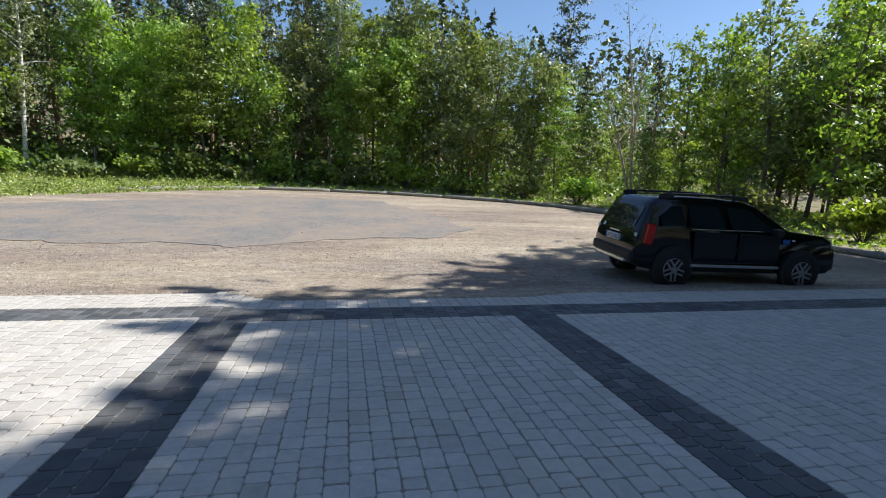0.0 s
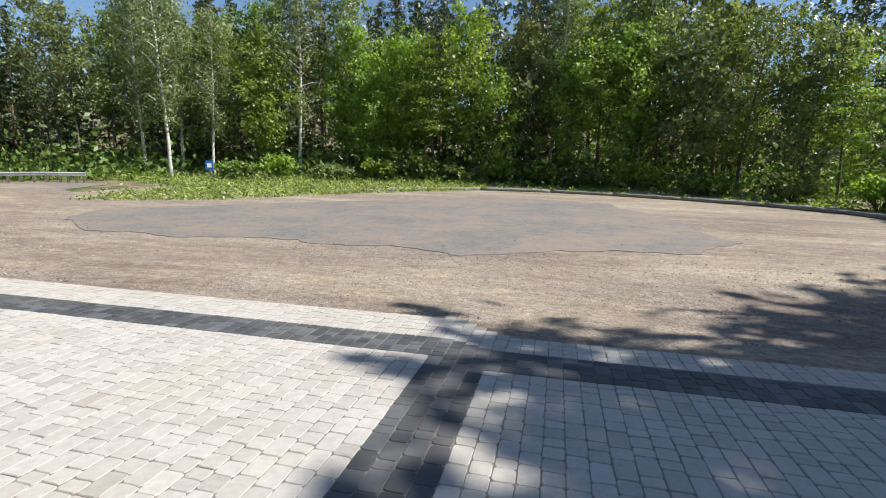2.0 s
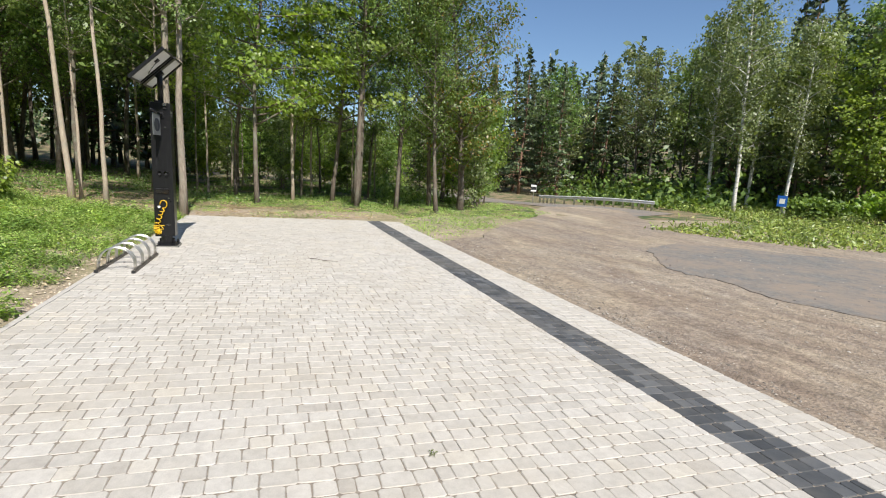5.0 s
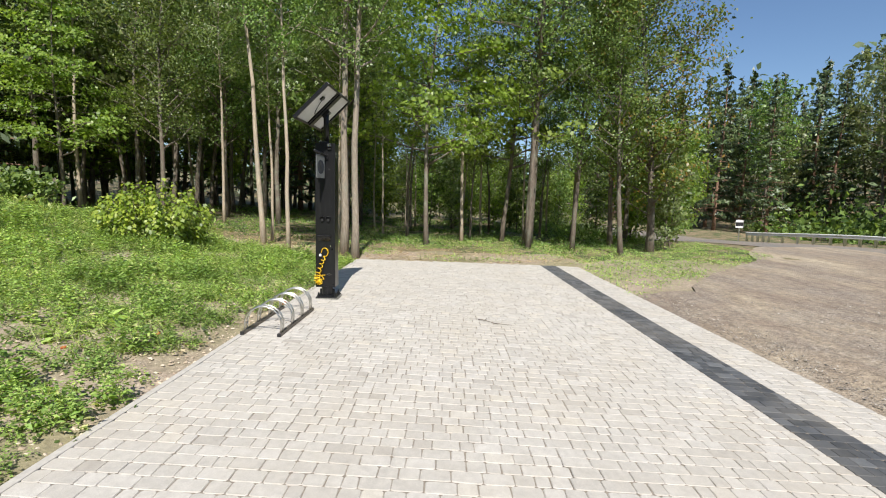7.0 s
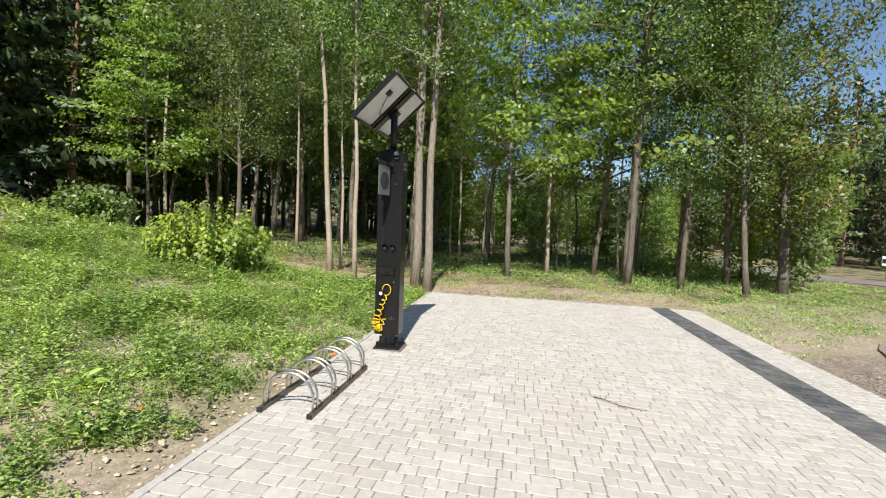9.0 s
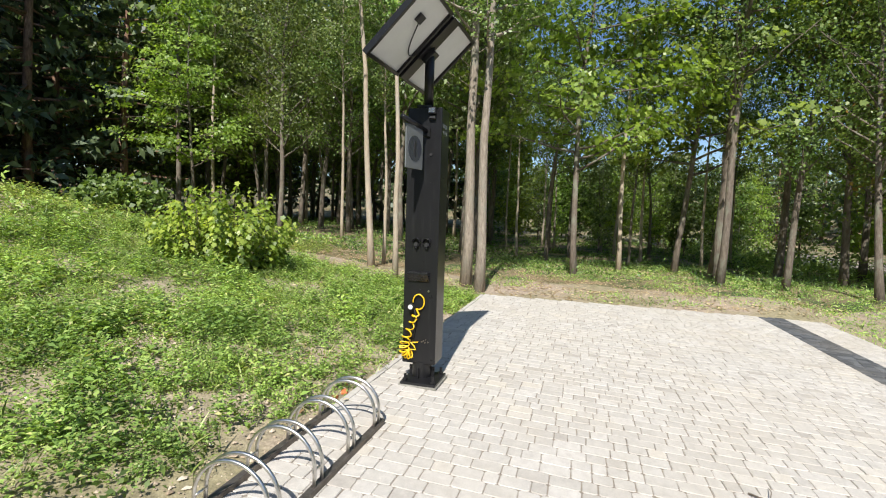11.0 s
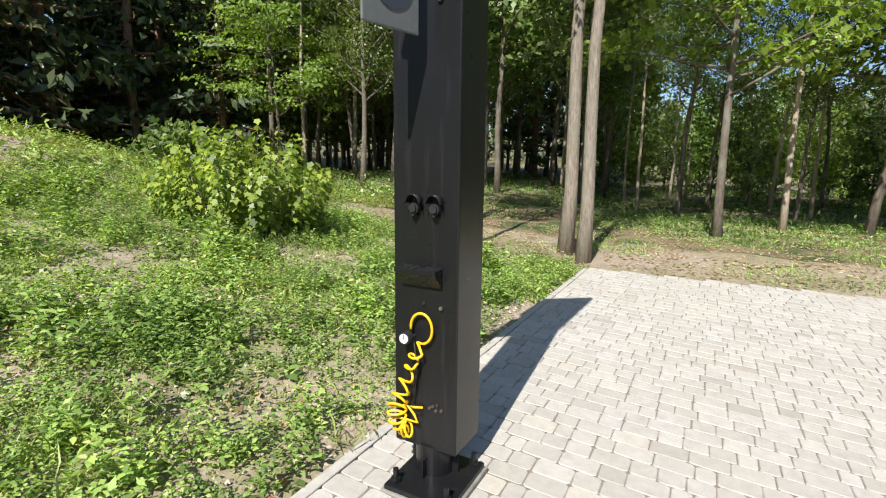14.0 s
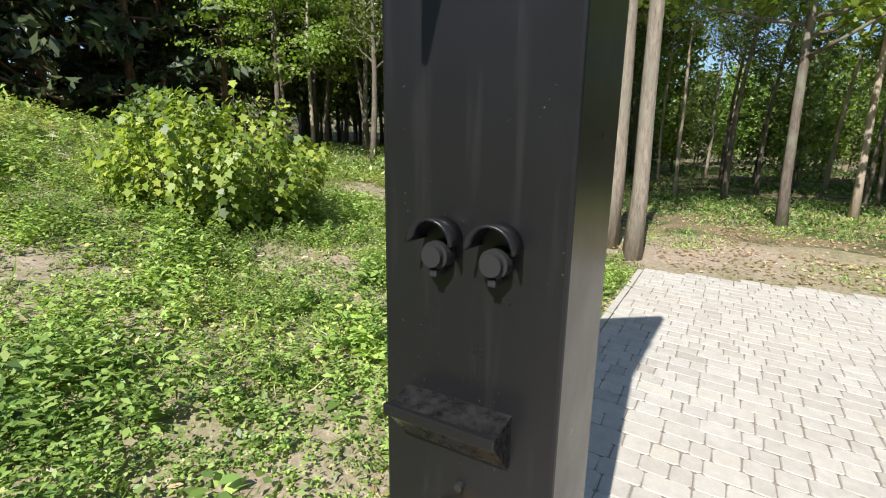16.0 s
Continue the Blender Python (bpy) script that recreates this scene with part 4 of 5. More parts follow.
# ---- bicycle rack ----
def bike_rack():
    root = thing("bike_rack", "galvanised bicycle rack with four double hoops", "bike rack", FALL @ pose(-9.95, 2.61, 0.0))
    part("front_rail", boxed(-1.31, 0.0, 0.38, 0.42, 0.0, 0.035, 0.003), M_RUST, root, "worn steel channel")
    part("back_rail", boxed(-1.31, 0.0, -0.02, 0.02, 0.0, 0.035, 0.003), M_RUST, root, "worn steel channel")
    for y in (0.40, 0.0):
        for x in (0.004, -1.314):
            part("end_cap", boxed(x - 0.006, x + 0.006, y - 0.022, y + 0.022, -0.001, 0.037, 0.003), M_TRIM, root, "black plastic cap")
    for k in range(4):
        for dx in (0.0, -0.075):
            x = -0.075 - 0.375 * k + dx + 0.02
            pts = [(x, 0.40, 0.03)] + [(x, 0.2 + 0.2 * math.cos(a), 0.11 + 0.20 * math.sin(a)) for a in np.linspace(0.15, math.pi - 0.15, 17)] + [(x, 0.0, 0.03)]
            tube_part("hoop", pts, 0.010, M_STEEL, root, 10)
        for y in (0.345, 0.055):
            tube_part("bridge", [(-0.055 - 0.375 * k, y + 0.045, 0.11), (-0.13 - 0.375 * k, y + 0.045, 0.11)] if y > 0.2 else [(-0.055 - 0.375 * k, 0.01, 0.11), (-0.13 - 0.375 * k, 0.01, 0.11)], 0.006, M_STEEL, root, 8)
    return root


bike_rack()


# ---- parked car ----
def parked_car():
    car = thing("car", "black compact off-road car parked on the gravel", "car", pose(4.08, 9.86, LOT, 0, 0, -5) @ Matrix.Diagonal((0.82, 0.84, 0.86, 1)))
    # side profile, from the tail (x = 0) to the nose, length 4.31
    prof = [(0.02, 0.50), (0.0, 0.72), (0.06, 0.96), (0.10, 1.05), (0.32, 1.50), (0.46, 1.62), (0.9, 1.66), (1.6, 1.655), (2.2, 1.61), (2.45, 1.55), (3.12, 1.12), (3.25, 1.10), (3.90, 1.04), (4.16, 0.94), (4.29, 0.72), (4.29, 0.42), (4.15, 0.32), (3.85, 0.30), (0.55, 0.30), (0.15, 0.36)]
    bm = bmesh.new()
    rows = []
    for y, shrink in ((-0.90, 1.0), (-0.86, 0), (-0.45, 0), (0.45, 0), (0.86, 0), (0.90, 1.0)):
        row = []
        for x, z in prof:
            tuck = 0.17 * smooth(1.0, 1.62, z)
            yy = y * (1 - tuck / 0.9) if abs(y) > 0.5 else y * (1 - 0.4 * tuck)
            nose = 0.10 * smooth(3.7, 4.29, x) + 0.05 * smooth(0.3, 0.0, x)
            yy *= 1 - nose
            xx, zz = x, z
            if shrink:
                xx, zz = 2.1 + (x - 2.1) * 0.985, 0.85 + (z - 0.85) * 0.955
            row.append(bm.verts.new((xx, yy, zz)))
        rows.append(row)
    n = len(prof)
    for a, b in zip(rows, rows[1:]):
        for i in range(n):
            bm.faces.new((a[i], a[(i + 1) % n], b[(i + 1) % n], b[i]))
    bm.faces.new(rows[0][::-1]), bm.faces.new(rows[-1])
    body = part("body", bm, M_PAINT, car, "glossy black bodywork", True)
    body.modifiers.new("round", "BEVEL").width = 0.02
    S = -0.90  # the side that faces the paving
    for s in (S, -S):
        o = math.copysign(1, s)

        def side(points, depth, y=None):
            """A plate on the car's flank that follows its tumblehome."""
            bm = bmesh.new()
            front, back = [], []
            for x, z in points:
                tuck = 0.17 * smooth(1.0, 1.62, z)
                yy = (0.90 - tuck * 0.985) * o
                front.append(bm.verts.new((x, yy + depth * o, z))), back.append(bm.verts.new((x, yy - 0.03 * o, z)))
            bm.faces.new(front), bm.faces.new(back[::-1])
            for i in range(len(points)):
                j = (i + 1) % len(points)
                bm.faces.new((front[i], front[j], back[j], back[i]))
            return bm

        part("rear_quarter_window", side([(0.52, 1.12), (0.50, 1.30), (0.72, 1.48), (0.92, 1.50), (0.98, 1.14)], 0.006), M_GLASS, car, "dark glass")
        part("rear_door_window", side([(1.10, 1.12), (1.06, 1.50), (1.66, 1.51), (1.82, 1.10)], 0.006), M_GLASS, car, "dark glass")
        part("front_door_window", side([(1.95, 1.10), (1.84, 1.50), (2.30, 1.47), (2.85, 1.10)], 0.006), M_GLASS, car, "dark glass")
        part("sill_strip", boxed(1.15, 3.0, s - 0.02, s + 0.02, 0.40, 0.46, 0.008), M_CHROME, car, "silver sill strip")
        for x0 in (1.20, 2.12):
            door = part("door", side([(x0, 0.50), (x0 - 0.02, 1.05), (x0 + 0.85, 1.03), (x0 + 0.83, 0.50)], 0.004), M_PAINT, car)
            part("handle", boxed(x0 + 0.05, x0 + 0.25, s - 0.02, s + 0.02 * 1.4, 0.97, 1.0, 0.006), M_PAINT, door)
        rail = part("roof_rail", boxed(0.55, 2.15, o * 0.70 - 0.02, o * 0.70 + 0.02, 1.675, 1.715, 0.016), M_TRIM, car, "black roof rail")
        part("rail_strip", boxed(0.75, 1.95, o * 0.70 - 0.014, o * 0.70 + 0.014, 1.714, 1.722, 0.003), M_CHROME, rail, "silver strip")
        for x0 in (0.48, 2.0):
            part("rail_foot", boxed(x0, x0 + 0.30, o * 0.70 - 0.025, o * 0.70 + 0.025, 1.62, 1.70, 0.012), M_TRIM, rail)
        part("wing_mirror", boxed(2.72, 2.86, s - 0.02, s + 0.20 * o, 1.02, 1.16, 0.03), M_TRIM, car)
        bm = bmesh.new()
        box(bm, -0.035, 0.16, o * 0.70, o * 0.885, 0.80, 1.18, 0.03, Matrix.Translation((0.06, 0, 0)) @ Matrix.Rotation(radians(10), 4, "Y"))
        tail = part("tail_lamp", bm, M_RED, car, "red and clear tail lamp")
        part("reversing_lens", cylinder(bmesh.new(), 0.035, 0.15, pose(0.12, o * 0.79, 0.95, 0, 90, 0), 16), M_WHITE, tail)
        part("headlamp", boxed(4.02, 4.16, o * 0.55, o * 0.78, 0.74, 0.88, 0.03), M_GLASS, car, "clear headlamp")
        for wx in (0.80, 3.47):
            arch = bmesh.new()
            bmesh.ops.create_cone(arch, cap_ends=True, segments=36, radius1=0.41, radius2=0.41, depth=0.10, matrix=pose(wx, s * 0.965, 0.36, 90, 0, 0))
            part("wheel_arch", arch, M_TRIM, car)
            wheel = part("wheel", cylinder(bmesh.new(), 0.20, 0.16, pose(wx, s * 0.965, 0.345, 90, 0, 0), 24), M_TRIM, car)
            tyre = bmesh.new()
            bmesh.ops.create_cone(tyre, cap_ends=False, segments=40, radius1=0.345, radius2=0.345, depth=0.2, matrix=pose(wx, s * 0.955, 0.345, 90, 0, 0))
            bmesh.ops.create_cone(tyre, cap_ends=False, segments=40, radius1=0.22, radius2=0.22, depth=0.2, matrix=pose(wx, s * 0.955, 0.345, 90, 0, 0))
            bmesh.ops.bridge_loops(tyre, edges=[e for e in tyre.edges if abs(e.verts[0].co.y - e.verts[1].co.y) < 1e-6 and e.verts[0].co.y * o > abs(s) * 0.955])
            bmesh.ops.bevel(tyre, geom=[e for e in tyre.edges if len(e.link_faces) == 2 and e.calc_face_angle(0) > 1.2], offset=0.03, segments=3, affect="EDGES")
            part("tyre", tyre, M_RUBBER, wheel, "black rubber tyre", True)
            rim = bmesh.new()
            for k in range(5):
                ang = 2 * math.pi * k / 5 + 0.3
                sp = Matrix.Translation((wx, s * 1.072, 0.345)) @ Matrix.Rotation(ang, 4, "Y")
                for d in (-0.04, 0.04):
                    box(rim, 0.03, 0.21, -0.012, 0.012, d - 0.02, d + 0.016, 0.004, sp)
            cylinder(rim, 0.055, 0.04, pose(wx, s * 1.072, 0.345, 90, 0, 0), 20)
            bmesh.ops.create_cone(rim, cap_ends=False, segments=32, radius1=0.225, radius2=0.205, depth=0.03, matrix=pose(wx, s * 1.066, 0.345, 90, 0, 0))
            part("rim", rim, M_ALLOY, wheel, "silver five-spoke alloy rim")
    lean = Matrix.Translation((0.20, 0, 1.27)) @ Matrix.Rotation(radians(26), 4, "Y")
    part("rear_window", boxed(-0.012, 0.02, -0.62, 0.62, -0.20, 0.20, 0.01, lean), M_GLASS, car, "dark glass")
    part("rear_bumper", boxed(-0.05, 0.20, -0.84, 0.84, 0.46, 0.66, 0.05), M_TRIM, car)
    part("skid_plate", boxed(-0.065, 0.12, -0.62, 0.62, 0.40, 0.50, 0.03), M_CHROME, car, "silver skid plate")
    part("exhaust", cylinder(bmesh.new(), 0.03, 0.12, pose(-0.02, -0.45, 0.36, 0, 90, 0), 16), M_TRIM, car)
    plate = part("number_plate", boxed(-0.03, 0.03, -0.26, 0.26, 0.77, 0.885, 0.004, Matrix.Translation((0.0, 0, 0))), M_WHITE, car, "white number plate")
    part("plate_band", boxed(-0.032, 0.0, 0.215, 0.262, 0.772, 0.883), M_BLUE, plate)
    part("badge_bar", boxed(0.02, 0.06, -0.2, 0.2, 0.93, 0.955, 0.004), M_CHROME, car)
    part("windscreen", boxed(-0.01, 0.01, -0.66, 0.66, -0.36, 0.36, 0.01, Matrix.Translation((2.80, 0, 1.325)) @ Matrix.Rotation(radians(-55), 4, "Y")), M_GLASS, car, "dark glass")
    part("front_bumper", boxed(4.10, 4.33, -0.78, 0.78, 0.38, 0.62, 0.05), M_TRIM, car)
    part("tailgate_sticker", boxed(-0.012, 0.0, -0.02, 0.06, -0.04, 0.04, 0.0, Matrix.Translation((0.065, 0.52, 1.01)) @ Matrix.Rotation(radians(26), 4, "Y")), M_WHITE, car, "small white sticker")
    part("wing_sticker", boxed(3.02, 3.16, -0.905, -0.895, 0.88, 0.96), M_BLUE, car, "small blue and white sticker")
    for y in (-0.895, 0.895):
        part("side_lamp", boxed(3.22, 3.27, y - 0.012, y + 0.012, 0.93, 0.955, 0.004), M_WHITE, car)
        part("window_strip", boxed(1.10, 2.80, y - 0.008, y + 0.008, 1.085, 1.10, 0.002), M_CHROME, car, "thin bright strip under the windows")
    text = bpy.data.curves.new("plate_text", "FONT")
    text.body, text.size, text.align_x, text.align_y, text.extrude = "DW 5V105", 0.105, "CENTER", "CENTER", 0.001
    ob = new("plate_text", text)
    ob.data.materials.append(M_TRIM)
    ob.parent, ob.matrix_basis = plate, Matrix.Translation((-0.0335, -0.02, 0.828)) @ Euler((radians(90), 0, radians(-90))).to_matrix().to_4x4()
    return car


parked_car()


# ---- signs, guard rail and kerb logs ----
def road_sign(x, y, turn, mat, label, w=0.34, h=0.42, top=1.15):
    s = thing("road_sign", label, "sign", pose(x, y, land(x, y), 0, 0, turn))
    part("pole", cylinder(bmesh.new(), 0.03, top, pose(0, 0, top / 2), 12), M_STEEL, s, "grey steel pole")
    plate = part("plate", boxed(-w / 2, w / 2, -0.035, -0.031, top - h, top, 0.0), mat, s)
    if mat == M_BLUE:
        part("symbol", boxed(-0.12, 0.12, -0.038, -0.035, top - h + 0.15, top - 0.15), M_WHITE, plate)
    else:
        part("symbol", boxed(-0.16, 0.16, -0.038, -0.035, top - 0.32, top - 0.12), M_TRIM, plate)
    return s


road_sign(-30.5, 20.2, 58, M_WHITE, "white road sign on a pole by the road")
road_sign(-20.8, 28.9, 30, M_BLUE, "small blue parking sign among the birches", 0.42, 0.55, 1.2)


def guard_rail():
    rail = thing("guard_rail", "long galvanised guard rail beside the road", "guard rail", Matrix())
    pts = [(-32.0, 21.5), (-30.6, 21.8), (-27.5, 22.6), (-25.2, 23.4), (-23.9, 24.0)]
    V, F = [], []
    path = []
    for (ax, ay), (bx, by) in zip(pts, pts[1:]):
        for i in range(8):
            x, y = ax + (bx - ax) * i / 8, ay + (by - ay) * i / 8
            path.append((x, y, land(x, y) + 0.42))
    prof = [(0, -0.09), (0.05, -0.06), (0.0, -0.015), (0.0, 0.015), (0.05, 0.06), (0, 0.09)]
    for x, y, z in path:
        for d, h in prof:
            V.append((x + d * 0.6, y - d * 0.8, z + h))
    for i in range(len(path) - 1):
        for k in range(5):
            a = i * 6 + k
            F.append((a, a + 1, a + 7, a + 6))
    beam = mesh_object("beam", V, F, M_WHITE, rail, "grey-white corrugated beam", True)
    for x, y, z in path[::2]:
        part("post", boxed(x - 0.05, x + 0.05, y + 0.03, y + 0.12, z - 0.7, z + 0.08), M_STEEL, rail)
    return rail


guard_rail()


def kerb_log(ax, ay, bx, by, r):
    d = math.hypot(bx - ax, by - ay)
    V, F = [], []
    rg = random.Random(int(ax * 10))
    tube(V, F, [(-d / 2 + d * i / 8, rg.uniform(-0.02, 0.02), r * 0.75 + rg.uniform(-0.015, 0.015)) for i in range(9)], [r * rg.uniform(0.9, 1.08) for _ in range(9)], 10)
    ob = mesh_object("kerb_log", V, F, M_KERB, None, "", True)
    ob.matrix_basis = pose((ax + bx) / 2, (ay + by) / 2, LOT - 0.02, 0, 0, math.degrees(math.atan2(by - ay, bx - ax)))
    return tagged(ob, "long grey weathered log edging the car park", "log", "logs edging the car park")


edge = [(-10.0, 26.0), (-7.6, 29.0), (-5.0, 30.8), (-1.2, 31.2), (2.0, 30.6), (5.0, 29.4), (8.0, 27.6), (10.0, 25.4), (11.2, 22.0), (11.8, 18.0), (12.4, 14.0), (13.0, 11.0)]
for (ax, ay), (bx, by) in zip(edge, edge[1:]):
    kerb_log(ax + (bx - ax) * 0.004, ay + (by - ay) * 0.004, ax + (bx - ax) * 0.996, ay + (by - ay) * 0.996, 0.095)


# ---- shrubs, weeds and grass ----
def shrub(name, label, seed, rx, ry, h, n, leaf, mat, x, y, slim=0.85):
    rg = np.random.default_rng(seed)
    root = thing(name, label, "shrub", pose(x, y, land(x, y) - 0.03))
    V, F = [], []
    tips = []
    for k in range(46):
        a, e = rg.uniform(0, 6.28), rg.uniform(0.2, 1.0)
        d = Vector((math.cos(a) * e * rx, math.sin(a) * e * ry, h * (1.05 - 0.45 * e * e) * rg.uniform(0.8, 1.15)))
        path = [Vector((math.cos(a) * 0.15 * e, math.sin(a) * 0.15 * e, 0)) * (1 - t) + d * t + Vector((0, 0, 0.1 * math.sin(3.1 * t))) for t in (0, 0.35, 0.7, 1.0)]
        tube(V, F, path, [0.012, 0.009, 0.006, 0.003], 4)
        tips += [path[2], path[3], path[3], path[1].lerp(path[2], 0.5)]
    mesh_object("woody_base", V, F, M_BARK, root)
    c = np.array([tuple(t) for t in tips])
    spot = c[rg.integers(0, len(c), n)] + rg.normal(size=(n, 3)) * np.array([0.16, 0.16, 0.12])
    spot[:, 2] = np.abs(spot[:, 2]) + 0.03
    nrm = unit_rows(rg.normal(size=(n, 3)) * 0.6 + np.array([0.35, 0, 0.7]))
    leaves_mesh("foliage", spot, nrm, leaf * rg.uniform(0.6, 1.3, n), rg, mat, root, "", slim)
    return root




def maple_bush(x, y):
    """A thicket of upright maple shoots, leafy from the ground to their tips."""
    rg = np.random.default_rng(3)
    root = thing("maple_bush", "uneven thicket of bright yellow-green young maple shoots", "shrub", pose(x, y, land(x, y) - 0.03))
    V, F, at, out = [], [], [], []
    for k in range(120):
        a, e = rg.uniform(0, 6.28), math.sqrt(rg.uniform(0, 1))
        base = Vector((0.75 * e * math.cos(a), 0.7 * e * math.sin(a), 0))
        h = (1.12 - 0.5 * e ** 2.2 + 0.16 * noise.noise((base.x * 3, base.y * 3, 5))) * rg.uniform(0.72, 1.1)
        tip = base + Vector((0.36 * e * math.cos(a) + rg.normal() * 0.06, 0.34 * e * math.sin(a) + rg.normal() * 0.06, h))
        path = [base.lerp(tip, t) + Vector((0, 0, 0.05 * math.sin(3.1 * t))) for t in (0, 0.35, 0.7, 1.0)]
        tube(V, F, path, [0.008, 0.006, 0.004, 0.002], 4)
        turn = rg.uniform(0, 6.28)
        for i in range(19):
            f = 0.03 + 0.99 * i / 18
            turn += 2.1 + rg.normal() * 0.3
            p = base.lerp(tip, f)
            for d in (0, math.pi):
                o = np.array([math.cos(turn + d), math.sin(turn + d), 0]) + np.array([math.cos(a), math.sin(a), 0]) * 0.7 * e
                reach = 0.045 + 0.085 * (1 - f) * rg.uniform(0.6, 1.2)
                at.append((p.x + o[0] * reach, p.y + o[1] * reach, max(0.03, p.z + 0.02)))
                out.append(o + np.array([0, 0, -0.1]))
    mesh_object("woody_base", V, F, M_BARK, root)
    n = len(at)
    axes = unit_rows(np.array(out))
    nrm = unit_rows(np.array(out) * 0.55 + rg.normal(size=(n, 3)) * 0.28 + np.array([0.1, 0, 0.85]))
    leaves_mesh("foliage", np.array(at), nrm, 0.088 * rg.uniform(0.55, 1.25, n), rg, M_LIME, root, "", 0.95, LOBED, axes)
    return root


maple_bush(-14.75, -1.15)
shrub("elder_bush", "darker green bush behind the bank", 5, 0.9, 0.9, 0.9, 1800, 0.13, M_GREEN, -17.5, -6.5)
for k, (x, y) in enumerate(((-12, 34), (-9.5, 34.4), (-7, 34.6), (-4.5, 35), (-2, 34.5), (-15, 33), (-17.5, 31), (-20, 30), (0.5, 34.5), (3.5, 34.2), (7, 33), (10.5, 31.5), (12.5, 28), (14, 24), (15, 19), (16, 15), (15.5, 12))):
    shrub("wild_shrub", "wild green shrub at the edge of the wood", 20 + k, 1.4, 1.2, 1.1 + 0.3 * math.sin(k * 2.3), 1200, 0.2, (M_FRESH, M_GREEN, M_DULL)[k % 3], x, y)


def carpet(name, label, seed, n, area, size, mat, keep, height, slim=0.5, up=0.6, tuft=0.12):
    """Low plants in tufts over a stretch of ground."""
    rg = np.random.default_rng(seed)
    pts = []
    while len(pts) < n // 7:
        x, y = rg.uniform(area[0], area[1]), rg.uniform(area[2], area[3])
        if keep(x, y):
            pts.append((x, y, land(x, y)))
    c = np.repeat(np.array(pts), 7, 0)
    n = len(c)
    spot = c + rg.normal(size=(n, 3)) * np.array([tuft, tuft, 0])
    lush = np.array([0.35 + 2.2 * max(0.0, 0.25 + noise.noise((p[0] * 1.9, p[1] * 1.9, seed))) for p in pts])
    spot[:, 2] += np.abs(rg.normal(size=n)) * height * np.repeat(lush, 7) + 0.01
    nrm = unit_rows(rg.normal(size=(n, 3)) * (1 - up) * 1.4 + np.array([0.1, 0, up]))
    ob = leaves_mesh(name, spot, nrm, size * rg.uniform(0.5, 1.5, n), rg, mat, None, "", slim)
    return tagged(ob, label, "weeds", kind="stuff")


def clump(x, y, f=0.5, cut=0.0, seed=0):
    return noise.noise((x * f, y * f, seed)) + 0.5 * noise.noise((x * f * 2.7, y * f * 2.7, seed + 3)) > cut


def bare(x, y):
    """How worn the bank is: bare soil in patches, most of it along the edging."""
    return -0.36 + noise.noise((x * 0.75, y * 0.9, 31)) + 0.6 * noise.noise((x * 2.3, y * 2.3, 34)) + 0.5 * smooth(0.8, 2.4, y) * smooth(-13.0, -11.0, x) * smooth(-6.0, -8.5, x) + 0.3 * smooth(2.0, 2.5, y) + 0.5 * smooth(-15.5, -17.5, x) * smooth(-3.0, 0.5, y)


def weed_plants(name, label, seed, n, area, keep, height, leaf, mat, per=16, slim=0.5, droop=0.2, spread=0.5, shape=BLADE):
    """Leafy plants: each a stem with leaves that spiral up it and point outwards."""
    rg = np.random.default_rng(seed)
    at, axes, nrm, sizes = [], [], [], []
    made = tries = 0
    while made < n and tries < n * 20:
        tries += 1
        x, y = rg.uniform(area[0], area[1]), rg.uniform(area[2], area[3])
        if not keep(x, y):
            continue
        made += 1
        z, grow = land(x, y), rg.uniform(0.55, 1.35)
        grow *= 0.75 + 0.6 * max(-0.5, noise.noise((x * 1.3, y * 1.3, seed)))
        lx, ly, turn = rg.normal() * 0.18, rg.normal() * 0.18, rg.uniform(0, 6.28)
        for i in range(per):
            f = (i + 0.5) / per
            turn += 2.4
            up = height * grow * f
            size = leaf * grow * (1.1 - 0.5 * f) * rg.uniform(0.75, 1.2)
            c, sn = math.cos(turn), math.sin(turn)
            r = size * spread + 0.02 * (1 - f)
            at.append((x + lx * up + c * r, y + ly * up + sn * r, z + up + 0.01))
            axes.append((c, sn, 0.35 * f + 0.1 - droop * (1 - f)))
            nrm.append((c * -0.25 + rg.normal() * 0.3, sn * -0.25 + rg.normal() * 0.3, 1.0))
            sizes.append(size)
    ob = leaves_mesh(name, np.array(at), unit_rows(np.array(nrm)), np.array(sizes), rg, mat, None, "", slim, shape, np.array(axes))
    return tagged(ob, label, "weeds", kind="stuff")


edging = lambda x, y: y < 2.54 - 0.35 * noise.noise((x * 2.2, 0, 3)) ** 2
grown = lambda x, y: edging(x, y) and bare(x, y) < 0.42
# the low layer wears darker leaves: shade between the plants put into colour
carpet("weeds", "dense low weeds on the bank", 1, 40000, (-17.8, -2.6, -4.5, 2.54), 0.036, M_GREEN, grown, 0.03, 0.6, 0.6, 0.06)
carpet("fine_weeds", "fine-leaved creeping weeds beside the post", 14, 40000, (-17.4, -10.0, -3.2, 2.5), 0.024, M_WEED, lambda x, y: grown(x, y) and bare(x, y) < 0.3, 0.03, 0.5, 0.5, 0.045)
weed_plants("nettles", "leafy green weeds in clumps on the bank", 2, 6800, (-17.0, -2.6, -4.0, 2.5), lambda x, y: edging(x, y) and bare(x, y) < 0.18 and clump(x, y, 1.3, -0.12, 9), 0.26, 0.08, M_WEED, 18, 0.45)
